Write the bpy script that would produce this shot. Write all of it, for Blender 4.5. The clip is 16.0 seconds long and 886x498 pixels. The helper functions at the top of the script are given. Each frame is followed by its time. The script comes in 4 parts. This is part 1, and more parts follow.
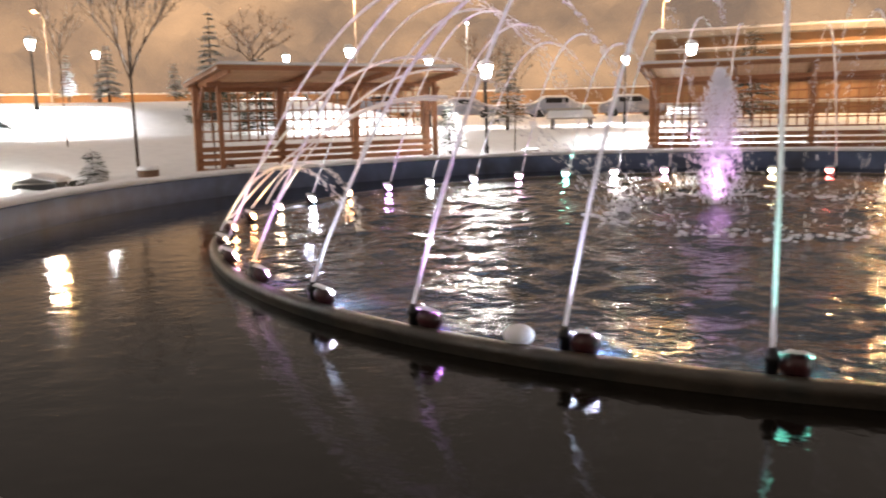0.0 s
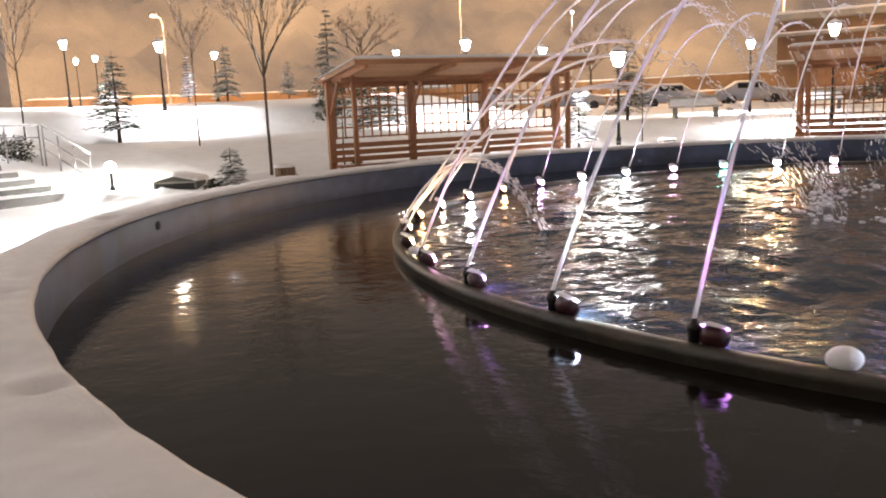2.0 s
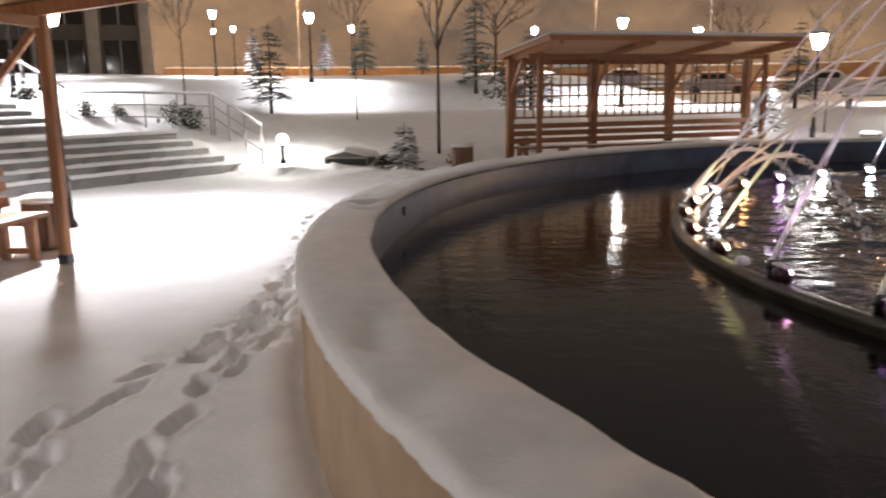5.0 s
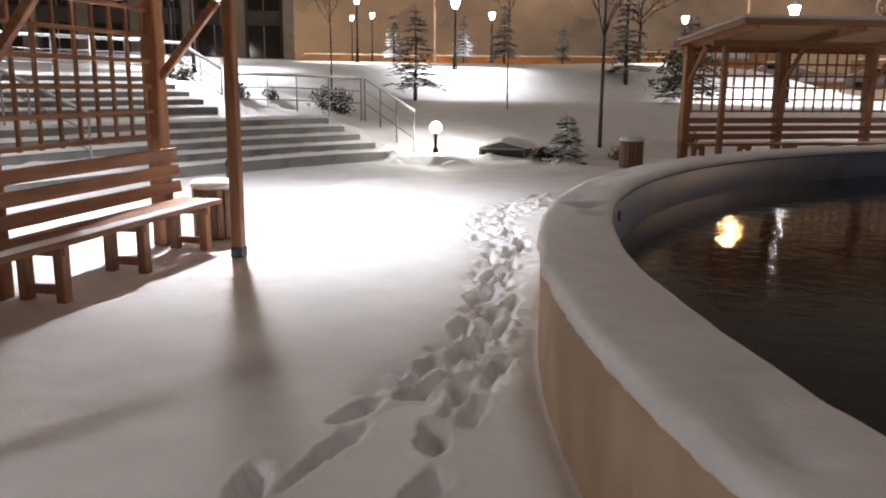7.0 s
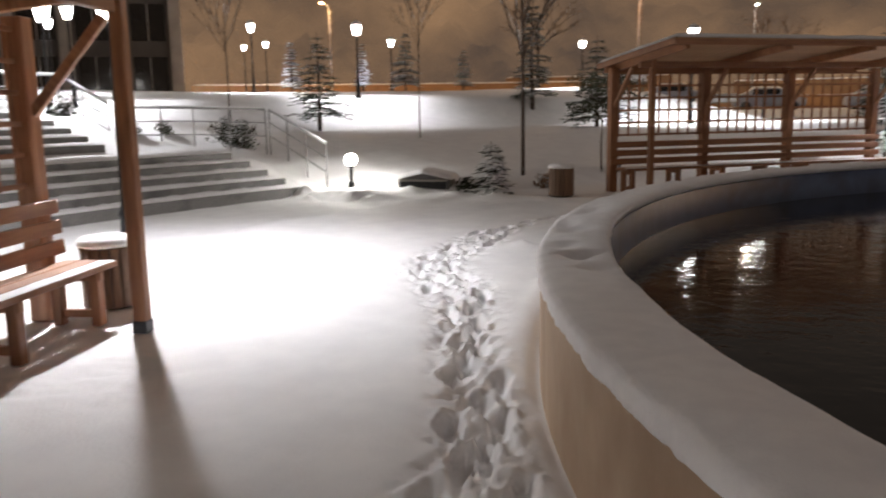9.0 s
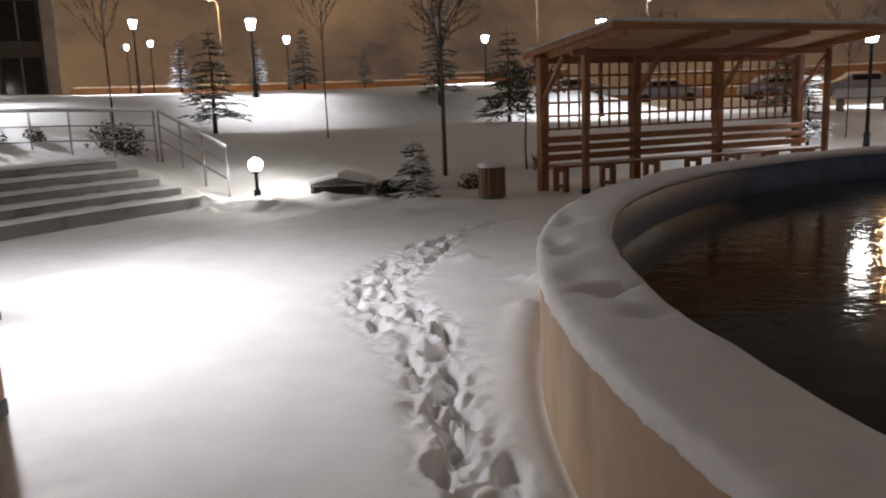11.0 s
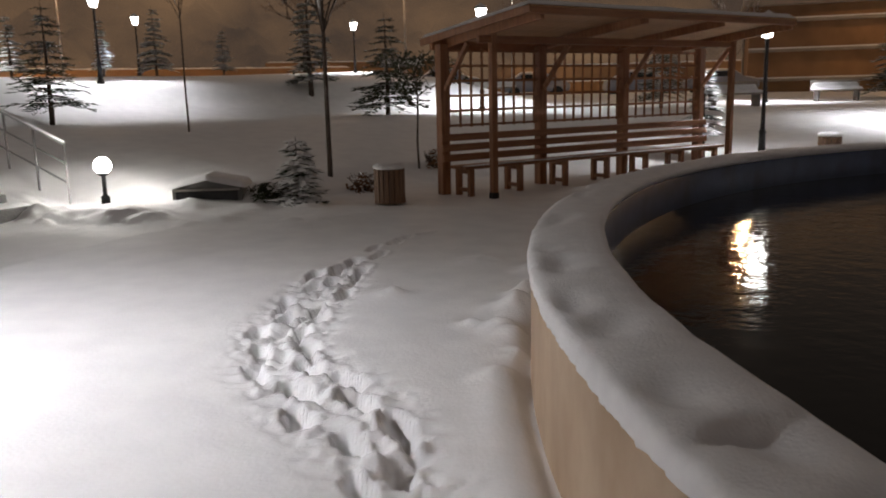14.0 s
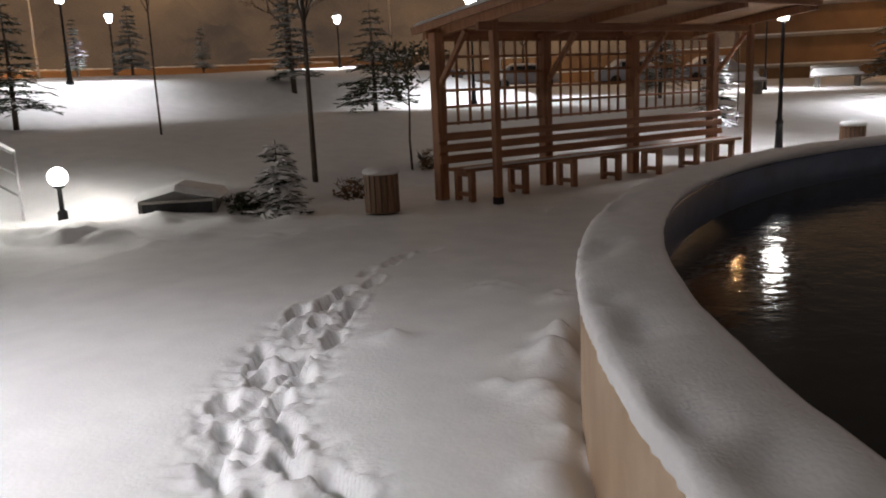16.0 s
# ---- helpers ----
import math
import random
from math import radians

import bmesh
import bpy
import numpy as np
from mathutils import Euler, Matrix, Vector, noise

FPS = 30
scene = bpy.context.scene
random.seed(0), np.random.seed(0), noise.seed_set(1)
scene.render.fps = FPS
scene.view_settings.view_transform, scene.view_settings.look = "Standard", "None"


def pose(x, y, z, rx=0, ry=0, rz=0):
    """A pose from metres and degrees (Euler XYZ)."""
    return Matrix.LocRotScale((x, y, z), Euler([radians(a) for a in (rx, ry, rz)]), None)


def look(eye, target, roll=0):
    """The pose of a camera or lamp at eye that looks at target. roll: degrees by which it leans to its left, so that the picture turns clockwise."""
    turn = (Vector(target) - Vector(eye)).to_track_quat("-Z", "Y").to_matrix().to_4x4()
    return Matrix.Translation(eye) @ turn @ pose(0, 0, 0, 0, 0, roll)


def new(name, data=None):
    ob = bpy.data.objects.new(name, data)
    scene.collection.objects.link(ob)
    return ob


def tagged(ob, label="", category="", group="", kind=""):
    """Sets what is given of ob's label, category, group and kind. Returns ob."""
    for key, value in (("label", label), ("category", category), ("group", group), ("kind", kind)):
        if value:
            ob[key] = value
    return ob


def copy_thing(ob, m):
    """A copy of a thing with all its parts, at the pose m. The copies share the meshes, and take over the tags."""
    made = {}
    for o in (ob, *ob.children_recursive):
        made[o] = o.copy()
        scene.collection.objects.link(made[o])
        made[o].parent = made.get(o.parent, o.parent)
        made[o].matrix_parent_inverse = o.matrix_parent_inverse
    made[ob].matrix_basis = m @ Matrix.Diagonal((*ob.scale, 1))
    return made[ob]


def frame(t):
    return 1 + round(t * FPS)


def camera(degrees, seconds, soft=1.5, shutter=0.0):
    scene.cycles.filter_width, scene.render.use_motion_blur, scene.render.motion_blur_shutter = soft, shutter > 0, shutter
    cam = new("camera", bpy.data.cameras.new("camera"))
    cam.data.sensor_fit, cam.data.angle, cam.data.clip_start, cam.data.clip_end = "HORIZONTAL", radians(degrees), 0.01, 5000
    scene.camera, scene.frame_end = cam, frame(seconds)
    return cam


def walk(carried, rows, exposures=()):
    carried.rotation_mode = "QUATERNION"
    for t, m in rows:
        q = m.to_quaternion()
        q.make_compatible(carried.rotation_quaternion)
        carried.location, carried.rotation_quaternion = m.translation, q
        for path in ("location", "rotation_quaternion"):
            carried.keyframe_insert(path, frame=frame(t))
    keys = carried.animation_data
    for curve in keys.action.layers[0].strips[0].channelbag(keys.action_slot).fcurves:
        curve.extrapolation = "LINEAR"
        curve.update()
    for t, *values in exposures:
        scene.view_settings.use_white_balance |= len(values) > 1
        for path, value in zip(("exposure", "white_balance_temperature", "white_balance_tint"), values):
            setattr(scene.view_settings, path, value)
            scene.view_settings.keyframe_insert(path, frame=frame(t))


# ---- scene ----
cam = camera(57.8, 16.0, soft=1.9, shutter=0.5)
# seconds, eye in metres, turn about x, y and z in degrees
ROWS = [
    (0.0, -0.013, -0.026, 1.483, 80.53, 1.32, 0.05),
    (0.5, -0.236, 0.097, 1.503, 80.80, 2.49, 3.05),
    (1.0, -0.547, 0.133, 1.494, 80.91, 1.86, 3.30),
    (1.5, -0.753, 0.273, 1.468, 80.72, 1.84, 5.63),
    (2.0, -0.921, 0.453, 1.491, 80.28, 2.60, 6.67),
    (2.5, -1.207, 0.513, 1.485, 80.37, 1.39, 3.61),
    (3.0, -1.429, 0.627, 1.480, 80.04, 1.31, 3.09),
    (3.5, -1.675, 0.803, 1.473, 79.40, 1.46, 3.13),
    (4.0, -2.009, 0.901, 1.477, 79.14, 1.28, 3.19),
    (4.5, -2.335, 0.955, 1.486, 79.31, -0.23, 8.29),
    (5.0, -2.651, 1.108, 1.546, 79.01, 0.80, 14.11),
    (7.5, -3.891, 2.062, 1.460, 77.84, -0.42, 23.22),
    (8.0, -4.074, 2.294, 1.432, 75.47, 0.19, 23.20),
    (8.5, -4.228, 2.515, 1.475, 76.05, 0.00, 22.85),
    (9.0, -4.478, 2.785, 1.499, 80.26, 0.95, 15.34),
    (9.5, -4.635, 3.006, 1.482, 80.47, 0.96, 13.40),
    (12.0, -5.469, 4.641, 1.460, 79.55, 2.29, 2.81),
    (12.5, -5.560, 4.852, 1.480, 79.40, 1.92, 1.24),
    (13.0, -5.591, 5.172, 1.495, 79.05, 1.99, 1.15),
    (13.5, -5.702, 5.437, 1.493, 78.95, 1.84, 0.67),
    (14.0, -5.780, 5.644, 1.503, 79.01, 1.35, -1.80),
    (14.5, -5.742, 5.952, 1.494, 78.88, 1.64, -2.05),
    (15.0, -5.771, 6.158, 1.507, 78.86, 1.75, -2.35),
    (15.5, -5.871, 6.499, 1.535, 78.76, 1.97, -2.71),
    (16.0, -5.877, 6.856, 1.517, 78.54, 2.49, -2.83),
]
EXPOSURES = [(0.0, 2.35), (2.0, 2.32), (4.0, 2.0), (5.0, 1.5), (7.5, 0.95), (9.5, 0.7), (12.0, 0.15), (16.0, 0.1)]
walk(cam, [(t, pose(*row)) for t, *row in ROWS], EXPOSURES)

# ---- plan ----
CX, CY = 3.618, 8.733                     # middle of the round basin
R_IN, R_OUT, RIM = 8.465, 8.885, 0.59    # basin wall
WATER, WATER_IN = 0.255, 0.31            # the outer ring of water lies lower than the middle
KX, KY, R_RING = 3.65, 8.82, 6.05                           # low curb that carries the nozzles


def polar(r, a, z=0.0):
    return Vector((CX + r * math.cos(radians(a)), CY + r * math.sin(radians(a)), z))


def ring_polar(r, a, z=0.0):
    return Vector((KX + r * math.cos(radians(a)), KY + r * math.sin(radians(a)), z))


# ---- world: low snow cloud lit by the town ----
world = bpy.data.worlds.new("night_sky")
scene.world = world
world.use_nodes = True
wn, wl = world.node_tree.nodes, world.node_tree.links
bg = wn["Background"]
tc = wn.new("ShaderNodeTexCoord")
sep = wn.new("ShaderNodeSeparateXYZ")
ramp = wn.new("ShaderNodeValToRGB")
wl.new(tc.outputs["Generated"], sep.inputs[0])
wl.new(sep.outputs["Z"], ramp.inputs[0])
ramp.color_ramp.elements[0].position, ramp.color_ramp.elements[0].color = 0.0, (0.105, 0.070, 0.048, 1)
ramp.color_ramp.elements[1].position, ramp.color_ramp.elements[1].color = 0.9, (0.084, 0.070, 0.062, 1)
e = ramp.color_ramp.elements.new(0.1)
e.color = (0.088, 0.062, 0.045, 1)
e = ramp.color_ramp.elements.new(0.3)
e.color = (0.050, 0.041, 0.035, 1)
wl.new(ramp.outputs[0], bg.inputs[0])
bg.inputs[1].default_value = 0.95


def lamp(name, kind, at, power, colour=(1, 1, 1), size=0.1, aim=None, cone=60, blend=0.6):
    data = bpy.data.lights.new(name, kind)
    data.energy, data.color = power, colour
    data.shadow_soft_size = size
    if kind == "SPOT":
        data.spot_size, data.spot_blend = radians(cone), blend
    ob = new(name, data)
    ob.matrix_world = look(at, aim) if aim else Matrix.Translation(at)
    return ob


# ---- materials ----
def material(name, colour, rough=0.6, metal=0.0, second=None, scale=6.0, detail=6.0, lo=0.35, hi=0.65, bump=0.0, bump_scale=40.0, bump_dist=0.01,
             stain=None, stain_scale=1.0, stain_lo=0.5, stain_hi=0.7, stretch=(1, 1, 1), vary=0.0, spec=0.5, rough_var=0.0):
    m = bpy.data.materials.new(name)
    m.use_nodes = True
    n, l = m.node_tree.nodes, m.node_tree.links
    p = n["Principled BSDF"]
    p.inputs["Roughness"].default_value, p.inputs["Metallic"].default_value = rough, metal
    p.inputs["Specular IOR Level"].default_value = spec
    co = n.new("ShaderNodeTexCoord")
    mp = n.new("ShaderNodeMapping")
    mp.inputs["Scale"].default_value = stretch
    l.new(co.outputs["Object"], mp.inputs[0])
    col = n.new("ShaderNodeMix")
    col.data_type = "RGBA"
    col.inputs["A"].default_value = (*colour, 1)
    col.inputs["B"].default_value = (*(second or tuple(c * 0.75 for c in colour)), 1)
    tex = n.new("ShaderNodeTexNoise")
    tex.inputs["Scale"].default_value, tex.inputs["Detail"].default_value = scale, detail
    l.new(mp.outputs[0], tex.inputs[0])
    mr = n.new("ShaderNodeMapRange")
    mr.inputs[1].default_value, mr.inputs[2].default_value = lo, hi
    l.new(tex.outputs[0], mr.inputs[0])
    l.new(mr.outputs[0], col.inputs["Factor"])
    out = col.outputs["Result"]
    if stain:
        t2 = n.new("ShaderNodeTexNoise")
        t2.inputs["Scale"].default_value, t2.inputs["Detail"].default_value = stain_scale, 4
        l.new(mp.outputs[0], t2.inputs[0])
        m2 = n.new("ShaderNodeMapRange")
        m2.inputs[1].default_value, m2.inputs[2].default_value = stain_lo, stain_hi
        l.new(t2.outputs[0], m2.inputs[0])
        c2 = n.new("ShaderNodeMix")
        c2.data_type = "RGBA"
        c2.inputs["B"].default_value = (*stain, 1)
        l.new(out, c2.inputs["A"])
        l.new(m2.outputs[0], c2.inputs["Factor"])
        out = c2.outputs["Result"]
    if vary:
        oi = n.new("ShaderNodeObjectInfo")
        hs = n.new("ShaderNodeHueSaturation")
        vr = n.new("ShaderNodeMapRange")
        vr.inputs[3].default_value, vr.inputs[4].default_value = 1 - vary, 1 + vary
        l.new(oi.outputs["Random"], vr.inputs[0])
        l.new(vr.outputs[0], hs.inputs["Value"])
        l.new(out, hs.inputs["Color"])
        out = hs.outputs[0]
    l.new(out, p.inputs["Base Color"])
    if rough_var:
        rr = n.new("ShaderNodeMapRange")
        rr.inputs[3].default_value, rr.inputs[4].default_value = rough - rough_var, rough + rough_var
        l.new(tex.outputs[0], rr.inputs[0])
        l.new(rr.outputs[0], p.inputs["Roughness"])
    if bump:
        t3 = n.new("ShaderNodeTexNoise")
        t3.inputs["Scale"].default_value, t3.inputs["Detail"].default_value = bump_scale, 5
        l.new(mp.outputs[0], t3.inputs[0])
        b = n.new("ShaderNodeBump")
        b.inputs["Strength"].default_value, b.inputs["Distance"].default_value = bump, bump_dist
        l.new(t3.outputs[0], b.inputs["Height"])
        l.new(b.outputs[0], p.inputs["Normal"])
    return m


def glow(name, colour, strength):
    m = bpy.data.materials.new(name)
    m.use_nodes = True
    p = m.node_tree.nodes["Principled BSDF"]
    p.inputs["Base Color"].default_value = (*[min(1, 0.4 + c * 0.5) for c in colour], 1)
    p.inputs["Emission Color"].default_value = (*colour, 1)
    p.inputs["Emission Strength"].default_value = strength
    p.inputs["Roughness"].default_value = 0.3
    return m


SNOW = material("snow", (0.86, 0.86, 0.87), 0.75, second=(0.80, 0.80, 0.815), scale=3.0, bump=0.35, bump_scale=45, bump_dist=0.010, spec=0.25)
SNOW_CAP = material("settled_snow", (0.85, 0.85, 0.865), 0.75, second=(0.79, 0.79, 0.81), scale=9, bump=0.6, bump_scale=70, bump_dist=0.008, spec=0.25)
PLASTER = material("beige_render", (0.53, 0.405, 0.29), 0.75, second=(0.45, 0.325, 0.22), scale=4, detail=10, stain=(0.36, 0.25, 0.165), stain_scale=1.3, stain_lo=0.46, stain_hi=0.72,
                   stretch=(1, 1, 0.75), bump=0.4, bump_scale=60, bump_dist=0.004)
BLUE = material("pool_paint", (0.080, 0.115, 0.215), 0.45, second=(0.06, 0.088, 0.165), scale=4, stain=(0.04, 0.05, 0.075), stain_scale=1.6, stain_lo=0.5, stain_hi=0.75, bump=0.25, bump_scale=50, bump_dist=0.003)
BED = material("basin_floor", (0.035, 0.04, 0.045), 0.8, second=(0.05, 0.05, 0.05), scale=2)
CURB = material("wet_concrete", (0.085, 0.07, 0.052), 0.4, second=(0.045, 0.037, 0.028), scale=7, stain=(0.035, 0.035, 0.03), stain_scale=3, bump=0.6, bump_scale=35, bump_dist=0.01)
WOOD = material("stained_timber", (0.33, 0.150, 0.068), 0.5, second=(0.22, 0.092, 0.042), scale=3.5, detail=8, stretch=(6, 6, 0.6), stain=(0.20, 0.075, 0.03), stain_scale=1.2,
                stain_lo=0.55, stain_hi=0.8, bump=0.25, bump_scale=12, bump_dist=0.003, vary=0.18)
WOOD_X = material("stained_board", (0.35, 0.165, 0.078), 0.5, second=(0.24, 0.102, 0.048), scale=3.5, detail=8, stretch=(0.6, 6, 6), stain=(0.22, 0.085, 0.033), stain_scale=1.2,
                  stain_lo=0.55, stain_hi=0.8, bump=0.25, bump_scale=12, bump_dist=0.003, vary=0.18)
ROOF_BOARD = material("roof_boarding", (0.55, 0.34, 0.19), 0.6, second=(0.42, 0.24, 0.125), scale=3, stretch=(5, 0.5, 5), bump=0.2, bump_scale=10, bump_dist=0.003, vary=0.1)
SLAT = material("weathered_slat", (0.22, 0.125, 0.072), 0.6, second=(0.14, 0.078, 0.045), scale=4, detail=8, stretch=(6, 6, 0.6), bump=0.3, bump_scale=12, bump_dist=0.003, vary=0.2)
BLACK = material("black_iron", (0.018, 0.018, 0.02), 0.4, 0.6, second=(0.03, 0.03, 0.03), scale=20)
STEEL = material("brushed_steel", (0.42, 0.42, 0.43), 0.4, 0.85, second=(0.34, 0.34, 0.35), scale=14)
STONE = material("grey_granite", (0.20, 0.195, 0.19), 0.7, second=(0.13, 0.125, 0.12), scale=60, stain=(0.09, 0.09, 0.09), stain_scale=2, bump=0.3, bump_scale=90, bump_dist=0.003)
BARK = material("bark", (0.085, 0.06, 0.045), 0.85, second=(0.045, 0.034, 0.027), scale=12, stretch=(1, 1, 0.3), bump=0.7, bump_scale=30, bump_dist=0.01)
NEEDLE = material("fir_needles", (0.030, 0.050, 0.030), 0.6, second=(0.05, 0.072, 0.045), scale=5)
LEAF = material("dark_hedge_leaf", (0.035, 0.048, 0.026), 0.6, second=(0.055, 0.062, 0.03), scale=7)
HOUSING = material("lamp_housing", (0.05, 0.012, 0.014), 0.3, second=(0.03, 0.01, 0.012), scale=15)
WALLS = material("grey_facade", (0.16, 0.145, 0.13), 0.85, second=(0.12, 0.11, 0.10), scale=0.6, stain=(0.09, 0.08, 0.07), stain_scale=0.2)
PILLAR = material("pale_pillar", (0.36, 0.33, 0.30), 0.8, second=(0.28, 0.26, 0.235), scale=1.2)
DARKGLASS = material("dark_window", (0.012, 0.012, 0.014), 0.08, second=(0.02, 0.018, 0.016), scale=1)
OCHRE = material("ochre_wall", (0.36, 0.215, 0.115), 0.85, second=(0.26, 0.155, 0.085), scale=0.7, stain=(0.15, 0.09, 0.055), stain_scale=0.15)
TWIG = material("rusty_twigs", (0.22, 0.11, 0.05), 0.8, second=(0.13, 0.065, 0.03), scale=4)
CARPAINT = material("car_paint", (0.30, 0.33, 0.42), 0.3, second=(0.27, 0.30, 0.38), scale=2)
LAMP_WHITE = glow("lantern_glow", (1.0, 0.97, 0.92), 26.0)
GLOBE = glow("globe_glow", (1.0, 0.97, 0.9), 30.0)


def water(name, dark, rough, strength, dist, scale, stretch, second_scale):
    m = bpy.data.materials.new(name)
    m.use_nodes = True
    n, l = m.node_tree.nodes, m.node_tree.links
    p = n["Principled BSDF"]
    p.inputs["Base Color"].default_value = (*dark, 1)
    p.inputs["Roughness"].default_value, p.inputs["IOR"].default_value = rough, 1.33
    co = n.new("ShaderNodeTexCoord")
    mp = n.new("ShaderNodeMapping")
    mp.inputs["Scale"].default_value = stretch
    l.new(co.outputs["Object"], mp.inputs[0])
    a, b2 = n.new("ShaderNodeTexNoise"), n.new("ShaderNodeTexNoise")
    for t, s, d in ((a, scale, 2.0), (b2, second_scale, 3.0)):
        t.inputs["Scale"].default_value, t.inputs["Detail"].default_value = s, d
        l.new(mp.outputs[0], t.inputs[0])
    add = n.new("ShaderNodeMath")
    add.operation = "MULTIPLY_ADD"
    add.inputs[1].default_value = 0.35
    l.new(b2.outputs[0], add.inputs[0])
    l.new(a.outputs[0], add.inputs[2])
    b = n.new("ShaderNodeBump")
    b.inputs["Strength"].default_value, b.inputs["Distance"].default_value = strength, dist
    l.new(add.outputs[0], b.inputs["Height"])
    l.new(b.outputs[0], p.inputs["Normal"])
    return m


CALM = water("still_water", (0.008, 0.0065, 0.005), 0.07, 0.30, 0.016, 5.0, (1, 1, 1), 16.0)
ROUGH = water("rippled_water", (0.020, 0.034, 0.055), 0.08, 0.8, 0.06, 3.2, (1.0, 1.0, 1), 9.0)

SPRAY = bpy.data.materials.new("spray")
SPRAY.use_nodes = True
_n, _l = SPRAY.node_tree.nodes, SPRAY.node_tree.links
_p = _n["Principled BSDF"]
_p.inputs["Base Color"].default_value = (0.9, 0.9, 0.95, 1)
_p.inputs["Roughness"].default_value = 0.25
_p.inputs["Subsurface Weight"].default_value = 0.0
_tr = _n.new("ShaderNodeBsdfTranslucent")
_tr.inputs[0].default_value = (0.95, 0.95, 1.0, 1)
_mx = _n.new("ShaderNodeMixShader")
_mx.inputs[0].default_value = 0.5
_l.new(_p.outputs[0], _mx.inputs[1])
_l.new(_tr.outputs[0], _mx.inputs[2])
_tp = _n.new("ShaderNodeBsdfTransparent")
_mx2 = _n.new("ShaderNodeMixShader")
_mx2.inputs[0].default_value = 0.2
_l.new(_mx.outputs[0], _mx2.inputs[1])
_l.new(_tp.outputs[0], _mx2.inputs[2])
_l.new(_mx2.outputs[0], _n["Material Output"].inputs[0])


# ---- mesh helpers ----
def mesh_of(name, bm, mat, smooth=False):
    me = bpy.data.meshes.new(name)
    bm.to_mesh(me)
    bm.free()
    me.materials.append(mat)
    if smooth:
        me.shade_smooth()
    return me


def part(name, bm, mat, parent=None, label="", smooth=False):
    me = bm if isinstance(bm, bpy.types.Mesh) else mesh_of(name, bm, mat, smooth)
    ob = new(name, me)
    if parent is not None:
        ob.parent = parent
    if label:
        ob["label"] = label
    return ob


def thing(name, m, label, category, group="", kind=""):
    ob = new(name)
    ob.empty_display_size = 0.2
    ob.matrix_world = m
    return tagged(ob, label, category, group, kind)


_boxes = {}


def box_mesh(name, size, mat, chamfer=0.006):
    key = (name, tuple(round(s, 4) for s in size), mat.name)
    if key not in _boxes:
        bm = bmesh.new()
        bmesh.ops.create_cube(bm, size=1.0, matrix=Matrix.Diagonal((*size, 1)))
        if chamfer:
            bmesh.ops.bevel(bm, geom=bm.edges[:], offset=min(chamfer, min(size) * 0.3), segments=1, affect="EDGES")
        _boxes[key] = mesh_of(name, bm, mat)
    return _boxes[key]


def box(name, size, at, mat, parent, rot=(0, 0, 0), chamfer=0.006, label=""):
    ob = part(name, box_mesh(name, size, mat, chamfer), mat, parent, label)
    ob.matrix_basis = pose(*at, *rot)
    return ob


def tube(bm, points, radii, sides=8, cap=True):
    """A tapered tube along points."""
    rings = []
    for i, p in enumerate(points):
        a = points[max(i - 1, 0)]
        b = points[min(i + 1, len(points) - 1)]
        d = (Vector(b) - Vector(a)).normalized()
        u = d.orthogonal().normalized() if abs(d.z) > 0.99 else Vector((0, 0, 1)).cross(d).normalized()
        v = d.cross(u)
        rings.append([bm.verts.new(Vector(p) + radii[i] * (math.cos(2 * math.pi * k / sides) * u + math.sin(2 * math.pi * k / sides) * v)) for k in range(sides)])
    for r0, r1 in zip(rings, rings[1:]):
        for k in range(sides):
            bm.faces.new((r0[k], r0[(k + 1) % sides], r1[(k + 1) % sides], r1[k]))
    if cap:
        bm.faces.new(rings[0][::-1])
        bm.faces.new(rings[-1])


def lathe(bm, profile, sides=24, at=(0, 0, 0)):
    """A surface of revolution from (radius, z) pairs."""
    rings = []
    for r, z in profile:
        if r < 1e-5:
            rings.append([bm.verts.new((at[0], at[1], at[2] + z))])
        else:
            rings.append([bm.verts.new((at[0] + r * math.cos(2 * math.pi * k / sides), at[1] + r * math.sin(2 * math.pi * k / sides), at[2] + z)) for k in range(sides)])
    for a, b in zip(rings, rings[1:]):
        for k in range(sides):
            j = (k + 1) % sides
            if len(a) == 1 and len(b) > 1:
                bm.faces.new((a[0], b[j], b[k]))
            elif len(b) == 1 and len(a) > 1:
                bm.faces.new((a[k], a[j], b[0]))
            elif len(a) > 1:
                bm.faces.new((a[k], a[j], b[j], b[k]))


def lump(bm, at, r, squash=(1, 1, 1), rng=random, sub=1, rough=0.25):
    g = bmesh.ops.create_icosphere(bm, subdivisions=sub, radius=r)
    turn = Euler((rng.random() * 6, rng.random() * 6, rng.random() * 6)).to_matrix()
    for v in g["verts"]:
        q = turn @ v.co * (1 + rough * (rng.random() - 0.5))
        v.co = Vector((q.x * squash[0], q.y * squash[1], q.z * squash[2])) + Vector(at)


def grid_mesh(name, verts, nu, nv, mat, wrap=False):
    """A smooth sheet from nu x nv points (rows of nv); wrap closes it along u."""
    i = np.arange(nu if wrap else nu - 1)[:, None]
    j = np.arange(nv - 1)[None, :]
    i2 = (i + 1) % nu
    quads = np.stack([i * nv + j, i2 * nv + j, i2 * nv + j + 1, i * nv + j + 1], -1).reshape(-1, 4)
    me = bpy.data.meshes.new(name)
    me.vertices.add(len(verts))
    me.vertices.foreach_set("co", np.asarray(verts, dtype=np.float32).ravel())
    me.loops.add(quads.size)
    me.loops.foreach_set("vertex_index", quads.astype(np.int32).ravel())
    me.polygons.add(len(quads))
    me.polygons.foreach_set("loop_start", (np.arange(len(quads)) * 4).astype(np.int32))
    me.update(calc_edges=True)
    me.materials.append(mat)
    me.shade_smooth()
    return me


